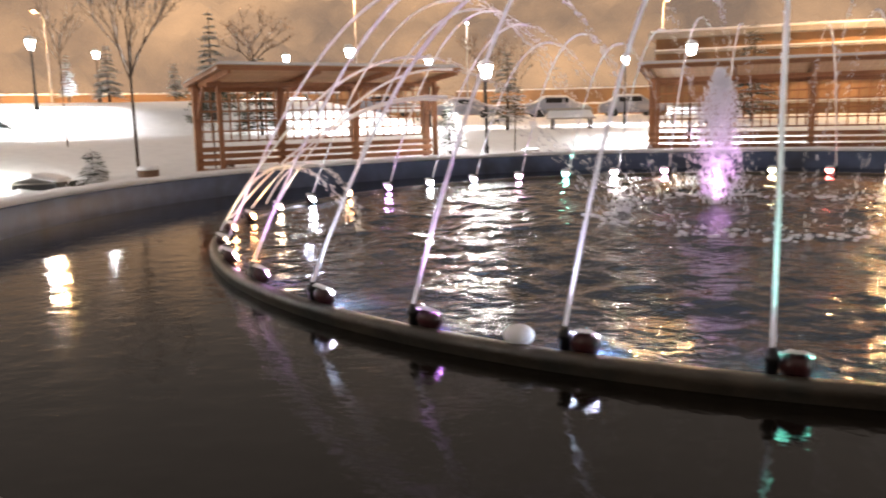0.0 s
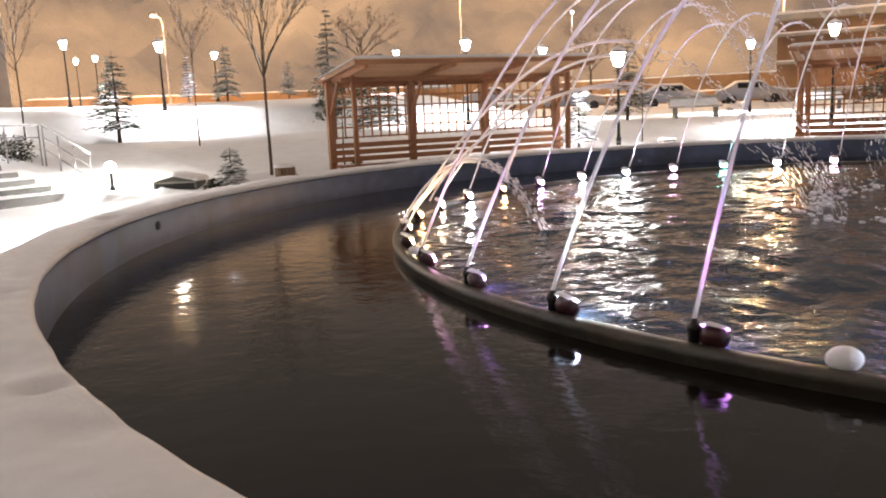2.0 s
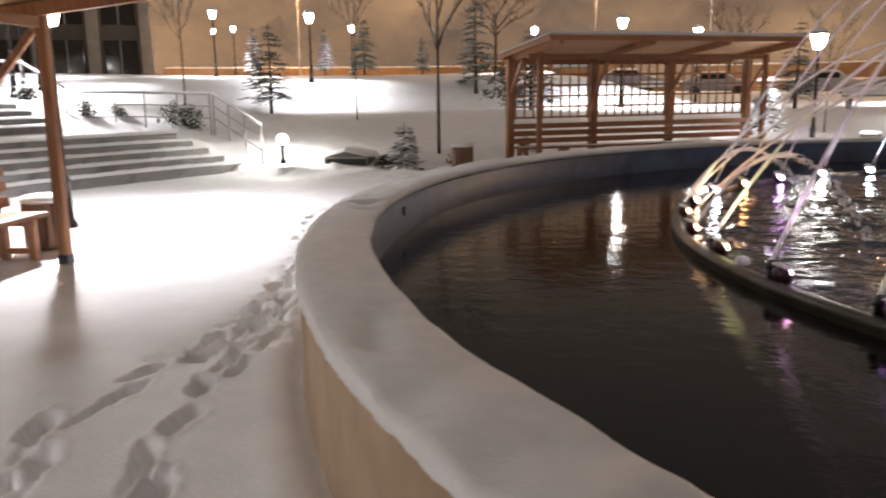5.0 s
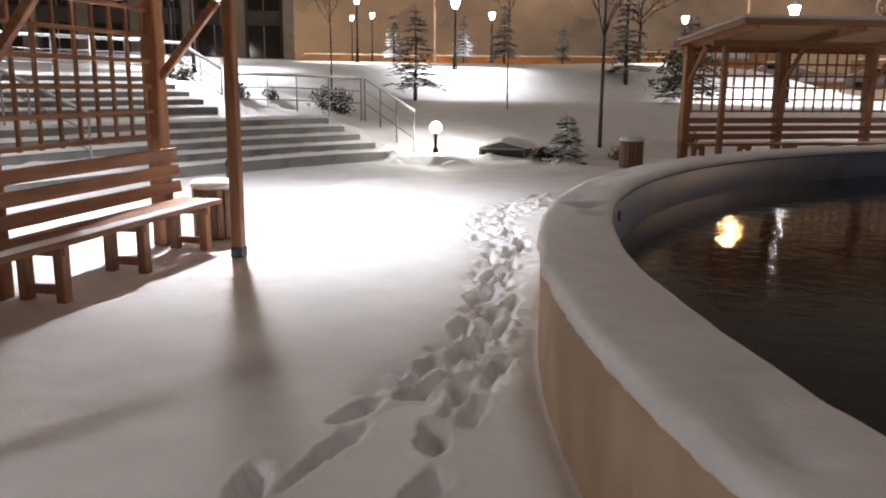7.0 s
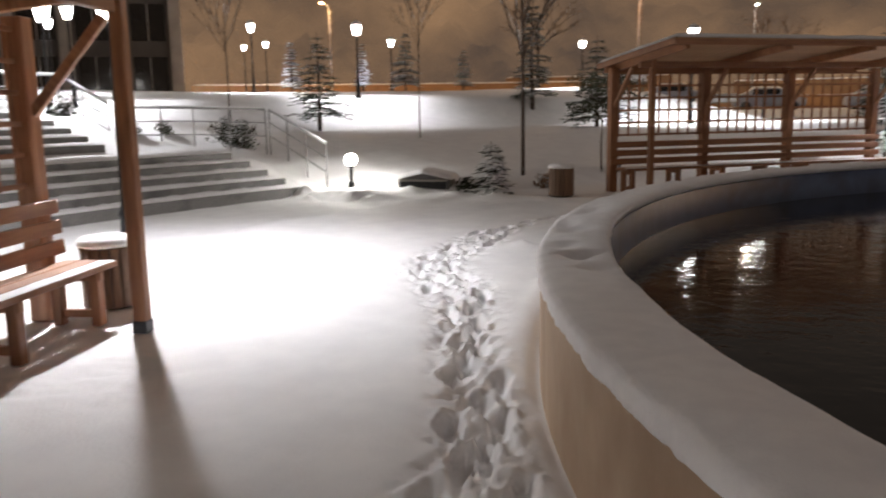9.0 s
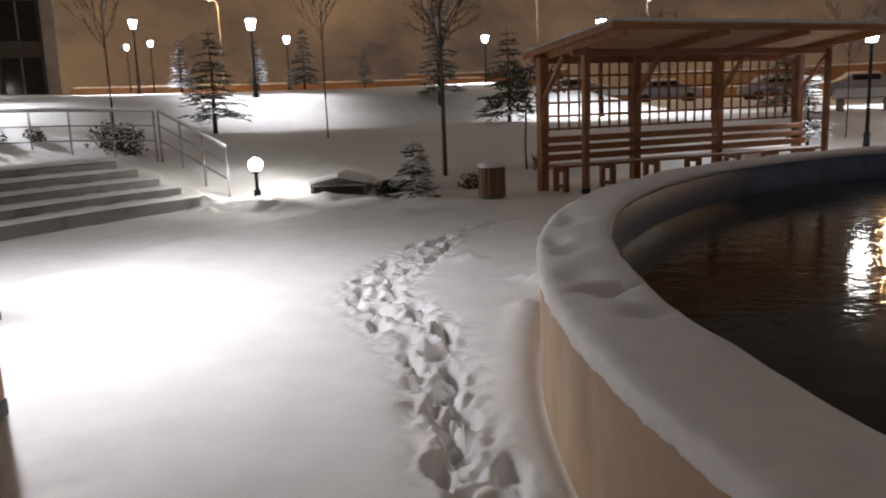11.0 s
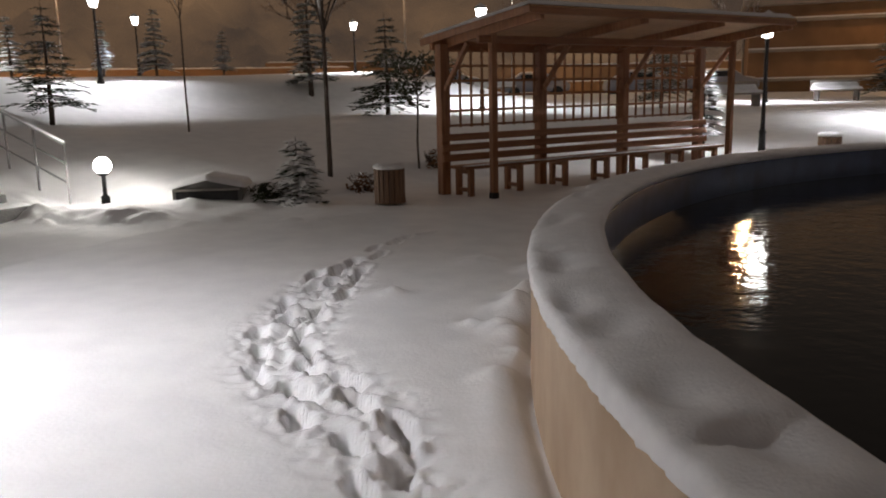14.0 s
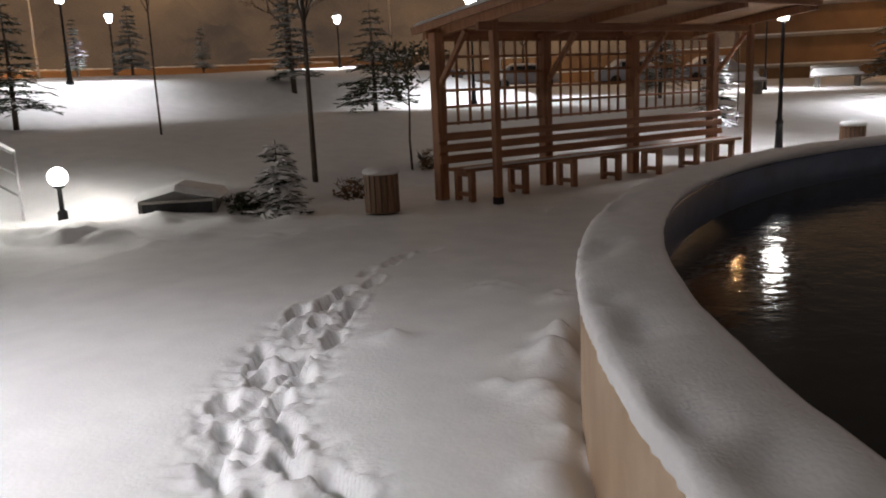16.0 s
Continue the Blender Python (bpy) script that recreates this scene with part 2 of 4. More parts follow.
def soft_noise(x, y, scale, seed=0):
    """Smooth value noise on arrays."""
    rs = np.random.RandomState(seed)
    table = rs.rand(256, 256)
    u, v = x * scale, y * scale
    iu, iv = np.floor(u).astype(int), np.floor(v).astype(int)
    fu, fv = u - iu, v - iv
    fu, fv = fu * fu * (3 - 2 * fu), fv * fv * (3 - 2 * fv)
    g = lambda a, b: table[a % 256, b % 256]
    return (g(iu, iv) * (1 - fu) + g(iu + 1, iv) * fu) * (1 - fv) + (g(iu, iv + 1) * (1 - fu) + g(iu + 1, iv + 1) * fu) * fv - 0.5


# ---- ground: one snowy sheet with the walker's trail ----
def ground_height(x, y):
    """Height of the park's ground: level round the basin, rising into a bank behind."""
    x, y = np.asarray(x, float), np.asarray(y, float)
    r = np.hypot(x - CX, y - CY)
    a = np.degrees(np.arctan2(y - CY, x - CX)) % 360
    # the gentle lawn to the east, the high lawn above the stairs, and between them a hollow below a steep crest
    east = np.interp(r, [0, 15.0, 16.5, 20, 23.5, 25, 30, 43, 70, 120, 700], [0, 0, 0.24, 0.84, 1.30, 1.38, 1.42, 1.85, 2.4, 3.0, 3.0])
    east = east * np.interp(a, [0, 60, 95, 125, 145, 200, 260, 360], [0.5, 0.5, 0.6, 0.85, 1, 1, 0.6, 0.6])
    west = np.interp(r, [0, 15.0, 16.5, 20, 23.5, 25, 28, 31, 43, 70, 120, 700], [0, 0, 0.24, 0.84, 1.30, 1.38, 1.65, 2.0, 2.7, 3.2, 3.4, 3.4])
    hollow = np.interp(r, [0, 14.2, 15.2, 19.7, 25.6, 27.2, 28.1, 29, 43, 70, 120, 700], [0, 0, 0.26, 0.86, 0.95, 1.36, 1.93, 2.08, 2.72, 3.2, 3.4, 3.4])
    w = np.interp(a, [98, 107, 200, 260], [0, 1, 1, 0])
    u = np.interp(a, [141, 149], [1, 0])
    h = east * (1 - w) + (hollow * u + west * (1 - u)) * w
    # level bed round the globe light at the foot of the stairs
    h = h * (1 - 0.85 * np.exp(-((a - 149.5) / 3.2) ** 4 - ((r - 16.6) / 1.1) ** 4))
    # the stairs' cutting and its landings
    steps = np.interp(r, [0, 16.7, 18.2, 19.9, 21.4, 24, 30], [-0.06, -0.06, 0.68, 0.80, 1.50, 1.66, 1.95])
    w = np.clip((a - 151.0) / 1.5, 0, 1) * np.clip((182.0 - a) / 1.5, 0, 1) * (r > 14) * (r < 30)
    return h * (1 - w) + steps * w


STAIR_EDGE = 16.7
rng = random.Random(7)
# the trail: two lanes along which feet went, in single file
LANES = [[(-4.9, 2.8), (-5.1, 3.6), (-5.4, 4.2), (-5.38, 4.6), (-5.30, 5.1), (-5.30, 5.9), (-5.5, 6.7), (-5.64, 7.3), (-5.82, 8.0), (-5.94, 8.5), (-6.18, 8.95), (-6.46, 9.5), (-6.76, 10.1), (-6.82, 10.6), (-6.8, 11.3), (-6.7, 12.1), (-6.52, 12.8)],
         [(-4.2, 2.7), (-4.5, 3.5), (-4.8, 4.3), (-4.92, 4.8), (-5.0, 5.4), (-5.2, 6.3), (-5.52, 7.3), (-5.72, 8.0), (-5.8, 8.5), (-5.98, 9.2), (-6.2, 9.7), (-6.46, 10.1), (-6.58, 10.5), (-6.58, 11.1), (-6.48, 11.7), (-6.38, 12.5), (-6.22, 13.3), (-6.05, 13.9), (-5.55, 14.65)]]
FEET = []
for lane in LANES:
    left = 0.0
    turn = 1
    for (x0, y0), (x1, y1) in zip(lane, lane[1:]):
        d = Vector((x1 - x0, y1 - y0))
        ang = math.atan2(d.y, d.x)
        side = Vector((-d.y, d.x)).normalized()
        late = y0 > 12.95
        while left < d.length:
            f = left / d.length
            off = turn * 0.055 + rng.uniform(-0.04, 0.04)
            turn = -turn
            FEET.append((x0 + d.x * f + side.x * off, y0 + d.y * f + side.y * off, ang + rng.uniform(-0.22, 0.22), rng.uniform(0.12, 0.17), rng.uniform(0.046, 0.062), 0.035 if late else rng.uniform(0.07, 0.11)))
            # the drag of the heel
            if rng.random() < 0.6 and not late:
                FEET.append((x0 + d.x * f + side.x * off - d.x / d.length * 0.2, y0 + d.y * f + side.y * off - d.y / d.length * 0.2, ang + rng.uniform(-0.15, 0.15), rng.uniform(0.12, 0.2), rng.uniform(0.025, 0.04), rng.uniform(0.02, 0.04)))
            left += rng.uniform(0.30, 0.44)
        left -= d.length
LUMPS = [(-6.04, 11.68, 0.16, 0.05), (-5.23, 12.72, 0.2, 0.05), (-5.10, 11.12, 0.19, 0.12), (-5.2, 10.42, 0.17, 0.075), (-5.4, 9.67, 0.14, 0.05), (-5.03, 11.42, 0.15, 0.09), (-5.47, 10.74, 0.10, 0.055), (-5.3, 10.6, 0.13, 0.06), (-4.84, 12.32, 0.14, 0.07), (-5.22, 10.1, 0.12, 0.05), (-7.2, 15.3, 0.5, 0.05),
         (-8.4, 15.7, 0.6, 0.06), (-9.6, 16.1, 0.55, 0.07), (-6.6, 15.7, 0.4, 0.04), (-9.7, 16.15, 0.22, 0.05), (-9.2, 16.0, 0.25, 0.045), (-10.35, 16.35, 0.2, 0.06),
         (-10.95, 16.55, 0.28, 0.12), (-11.2, 16.95, 0.3, 0.10), (-10.75, 16.2, 0.25, 0.12), (-10.5, 16.75, 0.2, 0.1), (-11.4, 17.3, 0.3, 0.08), (-10.0, 16.55, 0.25, 0.08), (-9.85, 17.05, 0.2, 0.08), (-9.0, 16.75, 0.35, 0.07), (-8.1, 16.6, 0.3, 0.06), (-7.3, 16.55, 0.3, 0.05)]

ra = np.concatenate([np.arange(8.70, 11.285, 0.02), np.arange(11.3, 15.0, 0.07), np.arange(15.0, 18.4, 0.09), np.arange(18.4, 30, 0.25), np.geomspace(30, 900, 45)])
aa = np.concatenate([np.arange(135.0, 145.0, 0.25), np.arange(145.0, 232.0, 0.13), np.arange(232.0, 250.0, 0.25), np.arange(250.0, 495.0, 1.0)])
A, RR = np.meshgrid(np.radians(aa), ra, indexing="ij")
gx, gy = CX + RR * np.cos(A), CY + RR * np.sin(A)
gz = ground_height(gx, gy)
near = (RR < 60)
gz += near * (0.030 * soft_noise(gx, gy, 0.7, 1) + 0.010 * soft_noise(gx, gy, 2.6, 2) + 0.003 * soft_noise(gx, gy, 9, 3))
gz += (RR > 40) * 0.5 * soft_noise(gx, gy, 0.05, 4)
gz += -0.05 * np.exp(-((RR - R_OUT) / 0.07) ** 2) + 0.03 * np.exp(-((RR - R_OUT - 0.2) / 0.1) ** 2) * (0.5 + soft_noise(gx, gy, 1.5, 5))
for (x0, y0), (x1, y1) in [s for lane in LANES for s in zip(lane[4:16], lane[5:16])]:
    # the snow kicked up and churned between the prints
    ex, ey = x1 - x0, y1 - y0
    f = np.clip(((gx - x0) * ex + (gy - y0) * ey) / (ex * ex + ey * ey), 0, 1)
    far = np.hypot(gx - x0 - f * ex, gy - y0 - f * ey) + 0.10 * soft_noise(gx, gy, 4, 10)
    own = np.exp(-(far / 0.20) ** 4) * (f > 0) * (f < 1)
    gz += own * (-0.020 + 0.040 * soft_noise(gx, gy, 11, 11) + 0.034 * soft_noise(gx, gy, 24, 12))
for fx, fy, ang, lx, ly, depth in FEET:
    sel = (np.abs(gx - fx) < 0.6) & (np.abs(gy - fy) < 0.6)
    ux, uy = gx[sel] - fx, gy[sel] - fy
    u = ux * math.cos(ang) + uy * math.sin(ang)
    v = -ux * math.sin(ang) + uy * math.cos(ang)
    q = np.sqrt((u / lx) ** 2 + (v / ly) ** 2) + 0.5 * soft_noise(gx[sel], gy[sel], 14, 6) + 0.3 * soft_noise(gx[sel], gy[sel], 30, 8)
    gz[sel] += -depth / (1 + np.exp((q - 1.05) * 12)) + 0.14 * depth * np.exp(-((q - 1.5) / 0.3) ** 2) * (0.7 + soft_noise(gx[sel], gy[sel], 18, 7) * 1.5)
scuff = np.exp(-(((gx + 7.25) + 0.16 * (gy - 5.0)) / 0.75) ** 4 - ((gy - 4.9) / 2.1) ** 4) * np.clip(0.4 + 2.2 * soft_noise(gx, gy, 1.6, 13), 0, 1)
gz += scuff * (-0.018 + 0.05 * soft_noise(gx, gy, 5, 14) + 0.035 * soft_noise(gx, gy, 13, 15))
for lx, ly, lr, lh in LUMPS:
    q = ((gx - lx) ** 2 + (gy - ly) ** 2) / lr ** 2
    gz += lh * np.exp(-q * 1.3) * (1 + 1.2 * soft_noise(gx, gy, 5, 9) + 0.55 * soft_noise(gx, gy, 13, 16))
ground = new("ground", grid_mesh("ground", np.stack([gx, gy, gz], -1).reshape(-1, 3), len(aa), len(ra), SNOW, wrap=True))
tagged(ground, "snow-covered park ground with a trodden trail of footprints", "ground", kind="structure")


# ---- the round basin ----
def ring_mesh(name, profile, mat, step=0.6, mid=(CX, CY)):
    """A closed ring from (radius, z) pairs, round the basin's middle."""
    a = np.radians(np.arange(0, 360, step))
    pr = np.array(profile)
    rr = pr[None, :, 0] + 0 * a[:, None]
    zz = pr[None, :, 1] + 0 * a[:, None]
    v = np.stack([mid[0] + rr * np.cos(a)[:, None], mid[1] + rr * np.sin(a)[:, None], zz], -1)
    return grid_mesh(name, v.reshape(-1, 3), len(a), len(pr), mat, wrap=True)


basin = thing("fountain_basin", Matrix.Identity(4), "round fountain basin with beige outer wall and blue inner wall", "fountain", kind="structure")
part("outer_wall", ring_mesh("outer_wall", [(R_OUT - 0.12, RIM), (R_OUT - 0.015, RIM), (R_OUT, RIM - 0.015), (R_OUT, 0.25), (R_OUT + 0.004, -0.3)], PLASTER), PLASTER, basin, "beige rendered wall with damp streaks")
part("inner_wall", ring_mesh("inner_wall", [(R_IN, -0.25), (R_IN, 0.2), (R_IN, RIM - 0.012), (R_IN + 0.012, RIM), (R_OUT - 0.12, RIM)], BLUE), BLUE, basin, "faded blue painted wall")
part("basin_floor", ring_mesh("basin_floor", [(0.01, -0.25), (4, -0.25), (R_IN, -0.25)], BED), BED, basin)
part("ring_curb", ring_mesh("ring_curb", [(R_RING - 0.095, -0.25), (R_RING - 0.095, 0.335), (R_RING - 0.08, 0.35), (R_RING - 0.02, 0.35), (R_RING, 0.335), (R_RING, 0.30), (R_RING - 0.012, 0.29), (R_RING - 0.012, -0.25)], CURB, 0.6, (KX, KY)), CURB, basin, "wet dark concrete curb")
bm = bmesh.new()
o = polar(R_IN + 0.01, 183.5, 0.47)
bmesh.ops.create_cone(bm, cap_ends=True, segments=16, radius1=0.045, radius2=0.045, depth=0.05, matrix=Matrix.Translation(o) @ Euler((0, radians(90), radians(183.5))).to_matrix().to_4x4())
part("overflow_outlet", bm, BLACK, basin)

# snow lying on the wall's top, with dents
a = np.radians(np.arange(0, 360, 0.2))
prof = np.array([(R_IN + 0.004, RIM + 0.004), (R_IN - 0.014, RIM + 0.03), (R_IN - 0.012, RIM + 0.055), (R_IN + 0.02, RIM + 0.074), (R_IN + 0.11, RIM + 0.075), (R_IN + 0.16, RIM + 0.078), (R_IN + 0.21, RIM + 0.079), (R_IN + 0.26, RIM + 0.079),
                 (R_IN + 0.31, RIM + 0.077), (R_IN + 0.36, RIM + 0.073), (R_OUT - 0.025, RIM + 0.068), (R_OUT + 0.008, RIM + 0.055), (R_OUT + 0.012, RIM + 0.03), (R_OUT + 0.014, RIM + 0.0), (R_OUT + 0.010, RIM - 0.028), (R_OUT + 0.003, RIM - 0.035)])
AA, PR = np.meshgrid(a, prof[:, 0], indexing="ij")
PZ = np.broadcast_to(prof[:, 1], AA.shape).copy()
X, Y = CX + PR * np.cos(AA), CY + PR * np.sin(AA)
edge = np.zeros(len(prof))
edge[9:] = 1
ragged = (0.014 * soft_noise(X, Y, 5, 21) + 0.016 * soft_noise(X, Y, 26, 22) + 0.008 * soft_noise(X, Y, 60, 27)) * np.broadcast_to(edge, AA.shape)
inner = np.zeros(len(prof))
inner[:4] = 1
PR = PR + ragged + 0.010 * soft_noise(X, Y, 6, 25) * np.broadcast_to(inner, AA.shape)
PZ += (0.016 * soft_noise(X, Y, 1.8, 23) + 0.010 * soft_noise(X, Y, 6.0, 24)) * (PZ > RIM + 0.02)
rs = random.Random(3)
for k in range(30):
    da, dr = radians(rs.uniform(150, 250)), rs.uniform(R_IN + 0.08, R_OUT - 0.04)
    q = (((AA - da) * 8.7) / rs.uniform(0.07, 0.17)) ** 2 + ((PR - dr) / rs.uniform(0.05, 0.11)) ** 2
    PZ -= rs.uniform(0.012, 0.046) * np.exp(-q ** 1.5) * (PZ > RIM + 0.02)
# a scrape across the snow and the deeper dents beside it
sq = ((AA - radians(188.05) - (PR - R_IN - 0.2) * 0.03) * 8.7 / 0.035) ** 2
PZ -= 0.04 * np.exp(-sq ** 1.5 - ((PR - R_IN - 0.2) / 0.15) ** 4) * (PZ > RIM + 0.02)
for da, dr, wa, wr, dz in ((186.3, 0.27, 0.13, 0.09, 0.045), (179.6, 0.32, 0.16, 0.07, 0.045), (175.0, 0.30, 0.2, 0.06, 0.03), (181.9, 0.27, 0.16, 0.08, 0.035)):
    q = ((AA - radians(da)) * 8.7 / wa) ** 2 + ((PR - R_IN - dr) / wr) ** 2
    PZ -= dz * np.exp(-q ** 1.3) * (PZ > RIM + 0.02)
PZ = np.maximum(PZ, np.where(np.arange(len(prof)) < 12, RIM + 0.004, -9)[None, :])
v = np.stack([CX + PR * np.cos(AA), CY + PR * np.sin(AA), PZ], -1).reshape(-1, 3)
rim_snow = new("snow_layer", grid_mesh("snow_layer", v, len(a), len(prof), SNOW_CAP, wrap=True))
tagged(rim_snow, "thick dented snow lying on top of the basin wall", "snow", kind="stuff")

# water: a still outer ring and a ruffled middle
still = new("water", ring_mesh("water", [(0.02, WATER), (4, WATER), (7, WATER), (R_IN + 0.002, WATER)], CALM))
tagged(still, "still dark water between the curb and the basin wall", "water", kind="structure")
rq = np.linspace(0.02, R_RING - 0.09, 150)
aq = np.radians(np.arange(0, 360, 0.75))
AQ, RQ = np.meshgrid(aq, rq, indexing="ij")
wx, wy = KX + RQ * np.cos(AQ), KY + RQ * np.sin(AQ)
fade = np.clip((R_RING - RQ) / 1.5, 0.15, 1)
wz = WATER_IN + fade * (0.05 * soft_noise(wx, wy, 1.7, 31) + 0.035 * soft_noise(wx, wy, 3.8, 32) + 0.02 * soft_noise(wx, wy, 8, 33))
middle = new("water", grid_mesh("water", np.stack([wx, wy, wz], -1).reshape(-1, 3), len(aq), len(rq), ROUGH, wrap=True))
tagged(middle, "dark rippling water inside the ring of jets", "water", kind="structure")


# ---- timber pergola with a bench ----
def pergola(m, label):
    t = thing("pergola", m, label, "pergola", "pergolas round the fountain")
    xs = [-2.91, -0.99, 0.91, 2.95]
    slope = 0.105
    roof_z = lambda y: 2.27 + (0.35 - y) * slope
    tilt = -math.degrees(math.atan(slope))
    for x in xs:
        box("post", (0.15, 0.15, roof_z(0) - 0.1), (x, 0, (roof_z(0) - 0.1) / 2), WOOD, t, chamfer=0.01)
        box("rafter", (0.07, 2.44, 0.12), (x + (0.11 if x < 0 else -0.11 if x < 2 else -0.40), -0.88, roof_z(-0.88) - 0.078), WOOD, t, (tilt, 0, 0))
        box("brace", (0.06, 0.88, 0.07), (x, -0.36, 1.86), WOOD, t, (-48, 0, 0))
    for x in (-2.68, 2.65):
        h = roof_z(-0.92) - 0.1
        box("front_post", (0.095, 0.095, h - 0.08), (x, -0.92, h / 2 + 0.04), WOOD, t, chamfer=0.008)
        box("post_shoe", (0.105, 0.105, 0.09), (x, -0.92, 0.045), BLACK, t, chamfer=0.004, label="black steel post shoe")
    box("back_beam", (5.6, 0.08, 0.14), (-0.215, 0.12, roof_z(0.12) - 0.10), WOOD_X, t)
    box("front_beam", (5.60, 0.05, 0.10), (-0.215, -2.105, roof_z(-2.105) - 0.03), WOOD_X, t)
    box("front_purlin", (5.5, 0.07, 0.10), (-0.19, -0.92, roof_z(-0.92) - 0.185), WOOD_X, t)
    for x in (-3.03, 2.60):
        box("barge_board", (0.04, 2.51, 0.10), (x, -0.885, roof_z(-0.885) - 0.02), WOOD, t, (tilt, 0, 0))
    n = 17
    for k in range(n):
        y = 0.29 - k * 2.36 / (n - 1)
        box("roof_board", (5.62, 0.142, 0.022), (-0.215, y, roof_z(y) + 0.012), ROOF_BOARD, t, (tilt, 0, 0), chamfer=0.003)
    # snow on the roof
    nx, ny = 90, 26
    u, v = np.meshgrid(np.linspace(-3.07, 2.64, nx), np.linspace(-2.15, 0.39, ny), indexing="ij")
    ed = np.minimum(np.minimum(u + 3.07, 2.64 - u) / 0.10, np.minimum(v + 2.15, 0.39 - v) / 0.10)
    z = 2.27 + (0.35 - v) * slope + 0.026 + 0.075 * np.sqrt(np.clip(ed, 0, 1)) + 0.02 * soft_noise(u, v, 2, 41) * np.clip(ed, 0, 1)
    part("roof_snow", grid_mesh("roof_snow", np.stack([u, v, z], -1).reshape(-1, 3), nx, ny, SNOW_CAP), SNOW_CAP, t, "snow layer on the roof")
    # trellis in the three bays
    for i in range(3):
        x0, x1 = xs[i] + 0.075, xs[i + 1] - 0.075
        w = x1 - x0
        for k in range(9):
            box("trellis_upright", (0.034, 0.026, 1.16), (x0 + 0.05 + (w - 0.1) * k / 8, 0.02, 1.57), WOOD, t, chamfer=0.003)
        for k in range(6):
            box("trellis_bar", (w, 0.022, 0.036), ((x0 + x1) / 2, -0.006, 1.02 + k * 0.219), WOOD_X, t, chamfer=0.003)
    # bench
    for k, z in enumerate((0.55, 0.70, 0.85)):
        box("backrest_slat", (6.06, 0.04, 0.105), (0.02, -0.105 - 0.012 * (2 - k), z), WOOD_X, t, (-5, 0, 0), chamfer=0.008)
    for k in range(3):
        box("seat_plank", (5.94, 0.128, 0.045), (0.05, -0.22 - k * 0.142, 0.425), WOOD_X, t, chamfer=0.008)
    for k in range(7):
        x = -2.78 + k * 5.6 / 6
        box("front_leg", (0.085, 0.075, 0.40), (x, -0.50, 0.20), WOOD, t)
        box("rear_leg", (0.085, 0.075, 0.40), (x, -0.20, 0.20), WOOD, t)
        box("seat_bearer", (0.06, 0.40, 0.07), (x, -0.35, 0.365), WOOD, t)
        box("leg_rail", (0.05, 0.30, 0.06), (x, -0.35, 0.09), WOOD, t)
    # thin snow dust along the seat's front
    nx, ny = 120, 6
    u, v = np.meshgrid(np.linspace(-2.90, 3.0, nx), np.linspace(-0.565, -0.44, ny), indexing="ij")
    ed = np.minimum(u + 2.90, 3.0 - u) / 0.06
    z = 0.4485 + 0.014 * np.sqrt(np.clip(np.minimum(ed, np.minimum(v + 0.565, -0.44 - v) / 0.04), 0, 1)) * (0.8 + 0.8 * soft_noise(u, v, 5, 44))
    part("seat_snow", grid_mesh("seat_snow", np.stack([u, v, z], -1).reshape(-1, 3), nx, ny, SNOW_CAP), SNOW_CAP, t, "dusting of snow on the seat edge")
    return t


pergola_ahead = pergola(pose(-2.96, 19.30, 0, 0, 0, 32.7), "brown timber pergola with trellis back, long bench and snowy roof")
copy_thing(pergola_ahead, pose(-8.48, 4.74, 0, 0, 0, 99))
copy_thing(pergola_ahead, pose(8.18, 20.30, 0, 0, 0, -20.3))


# ---- lamps ----
def lantern(x, y, h=3.0, z=None):
    z = float(ground_height(x, y)) if z is None else z
    t = thing("lamp_post", pose(x, y, z), "black iron lamp post with a lit white lantern", "street lamp", "park lamp posts")
    bm = bmesh.new()
    lathe(bm, [(0.11, -0.1), (0.11, 0.05), (0.075, 0.12), (0.06, 0.55), (0.075, 0.58), (0.045, 0.66), (0.036, 1.2), (0.032, h - 0.5), (0.05, h - 0.47), (0.03, h - 0.42), (0.0, h - 0.42)], 14)
    part("post", bm, BLACK, t, smooth=True)
    bm = bmesh.new()
    lathe(bm, [(0.0, h - 0.40), (0.10, h - 0.42), (0.19, h - 0.10), (0.0, h - 0.10)], 6)
    g = part("glass", bm, LAMP_WHITE, t, "glowing white lantern glass")
    g.visible_shadow = False
    bm = bmesh.new()
    for k in range(6):
        c, s = math.cos(k * math.pi / 3), math.sin(k * math.pi / 3)
        tube(bm, [(0.102 * c, 0.102 * s, h - 0.43), (0.193 * c, 0.193 * s, h - 0.09)], [0.007, 0.007], 4)
    f = part("frame", bm, BLACK, t)
    bm = bmesh.new()
    lathe(bm, [(0.0, h - 0.09), (0.215, h - 0.09), (0.19, h - 0.05), (0.05, h + 0.02), (0.02, h + 0.08), (0.0, h + 0.08)], 12)
    part("cap", bm, BLACK, t)
    bm = bmesh.new()
    lathe(bm, [(0.20, h - 0.045), (0.18, h - 0.005), (0.08, h + 0.045), (0.0, h + 0.1)], 12)
    part("cap_snow", bm, SNOW_CAP, t, "snow on the lantern", True)
    return Vector((x, y, z + h - 0.27))


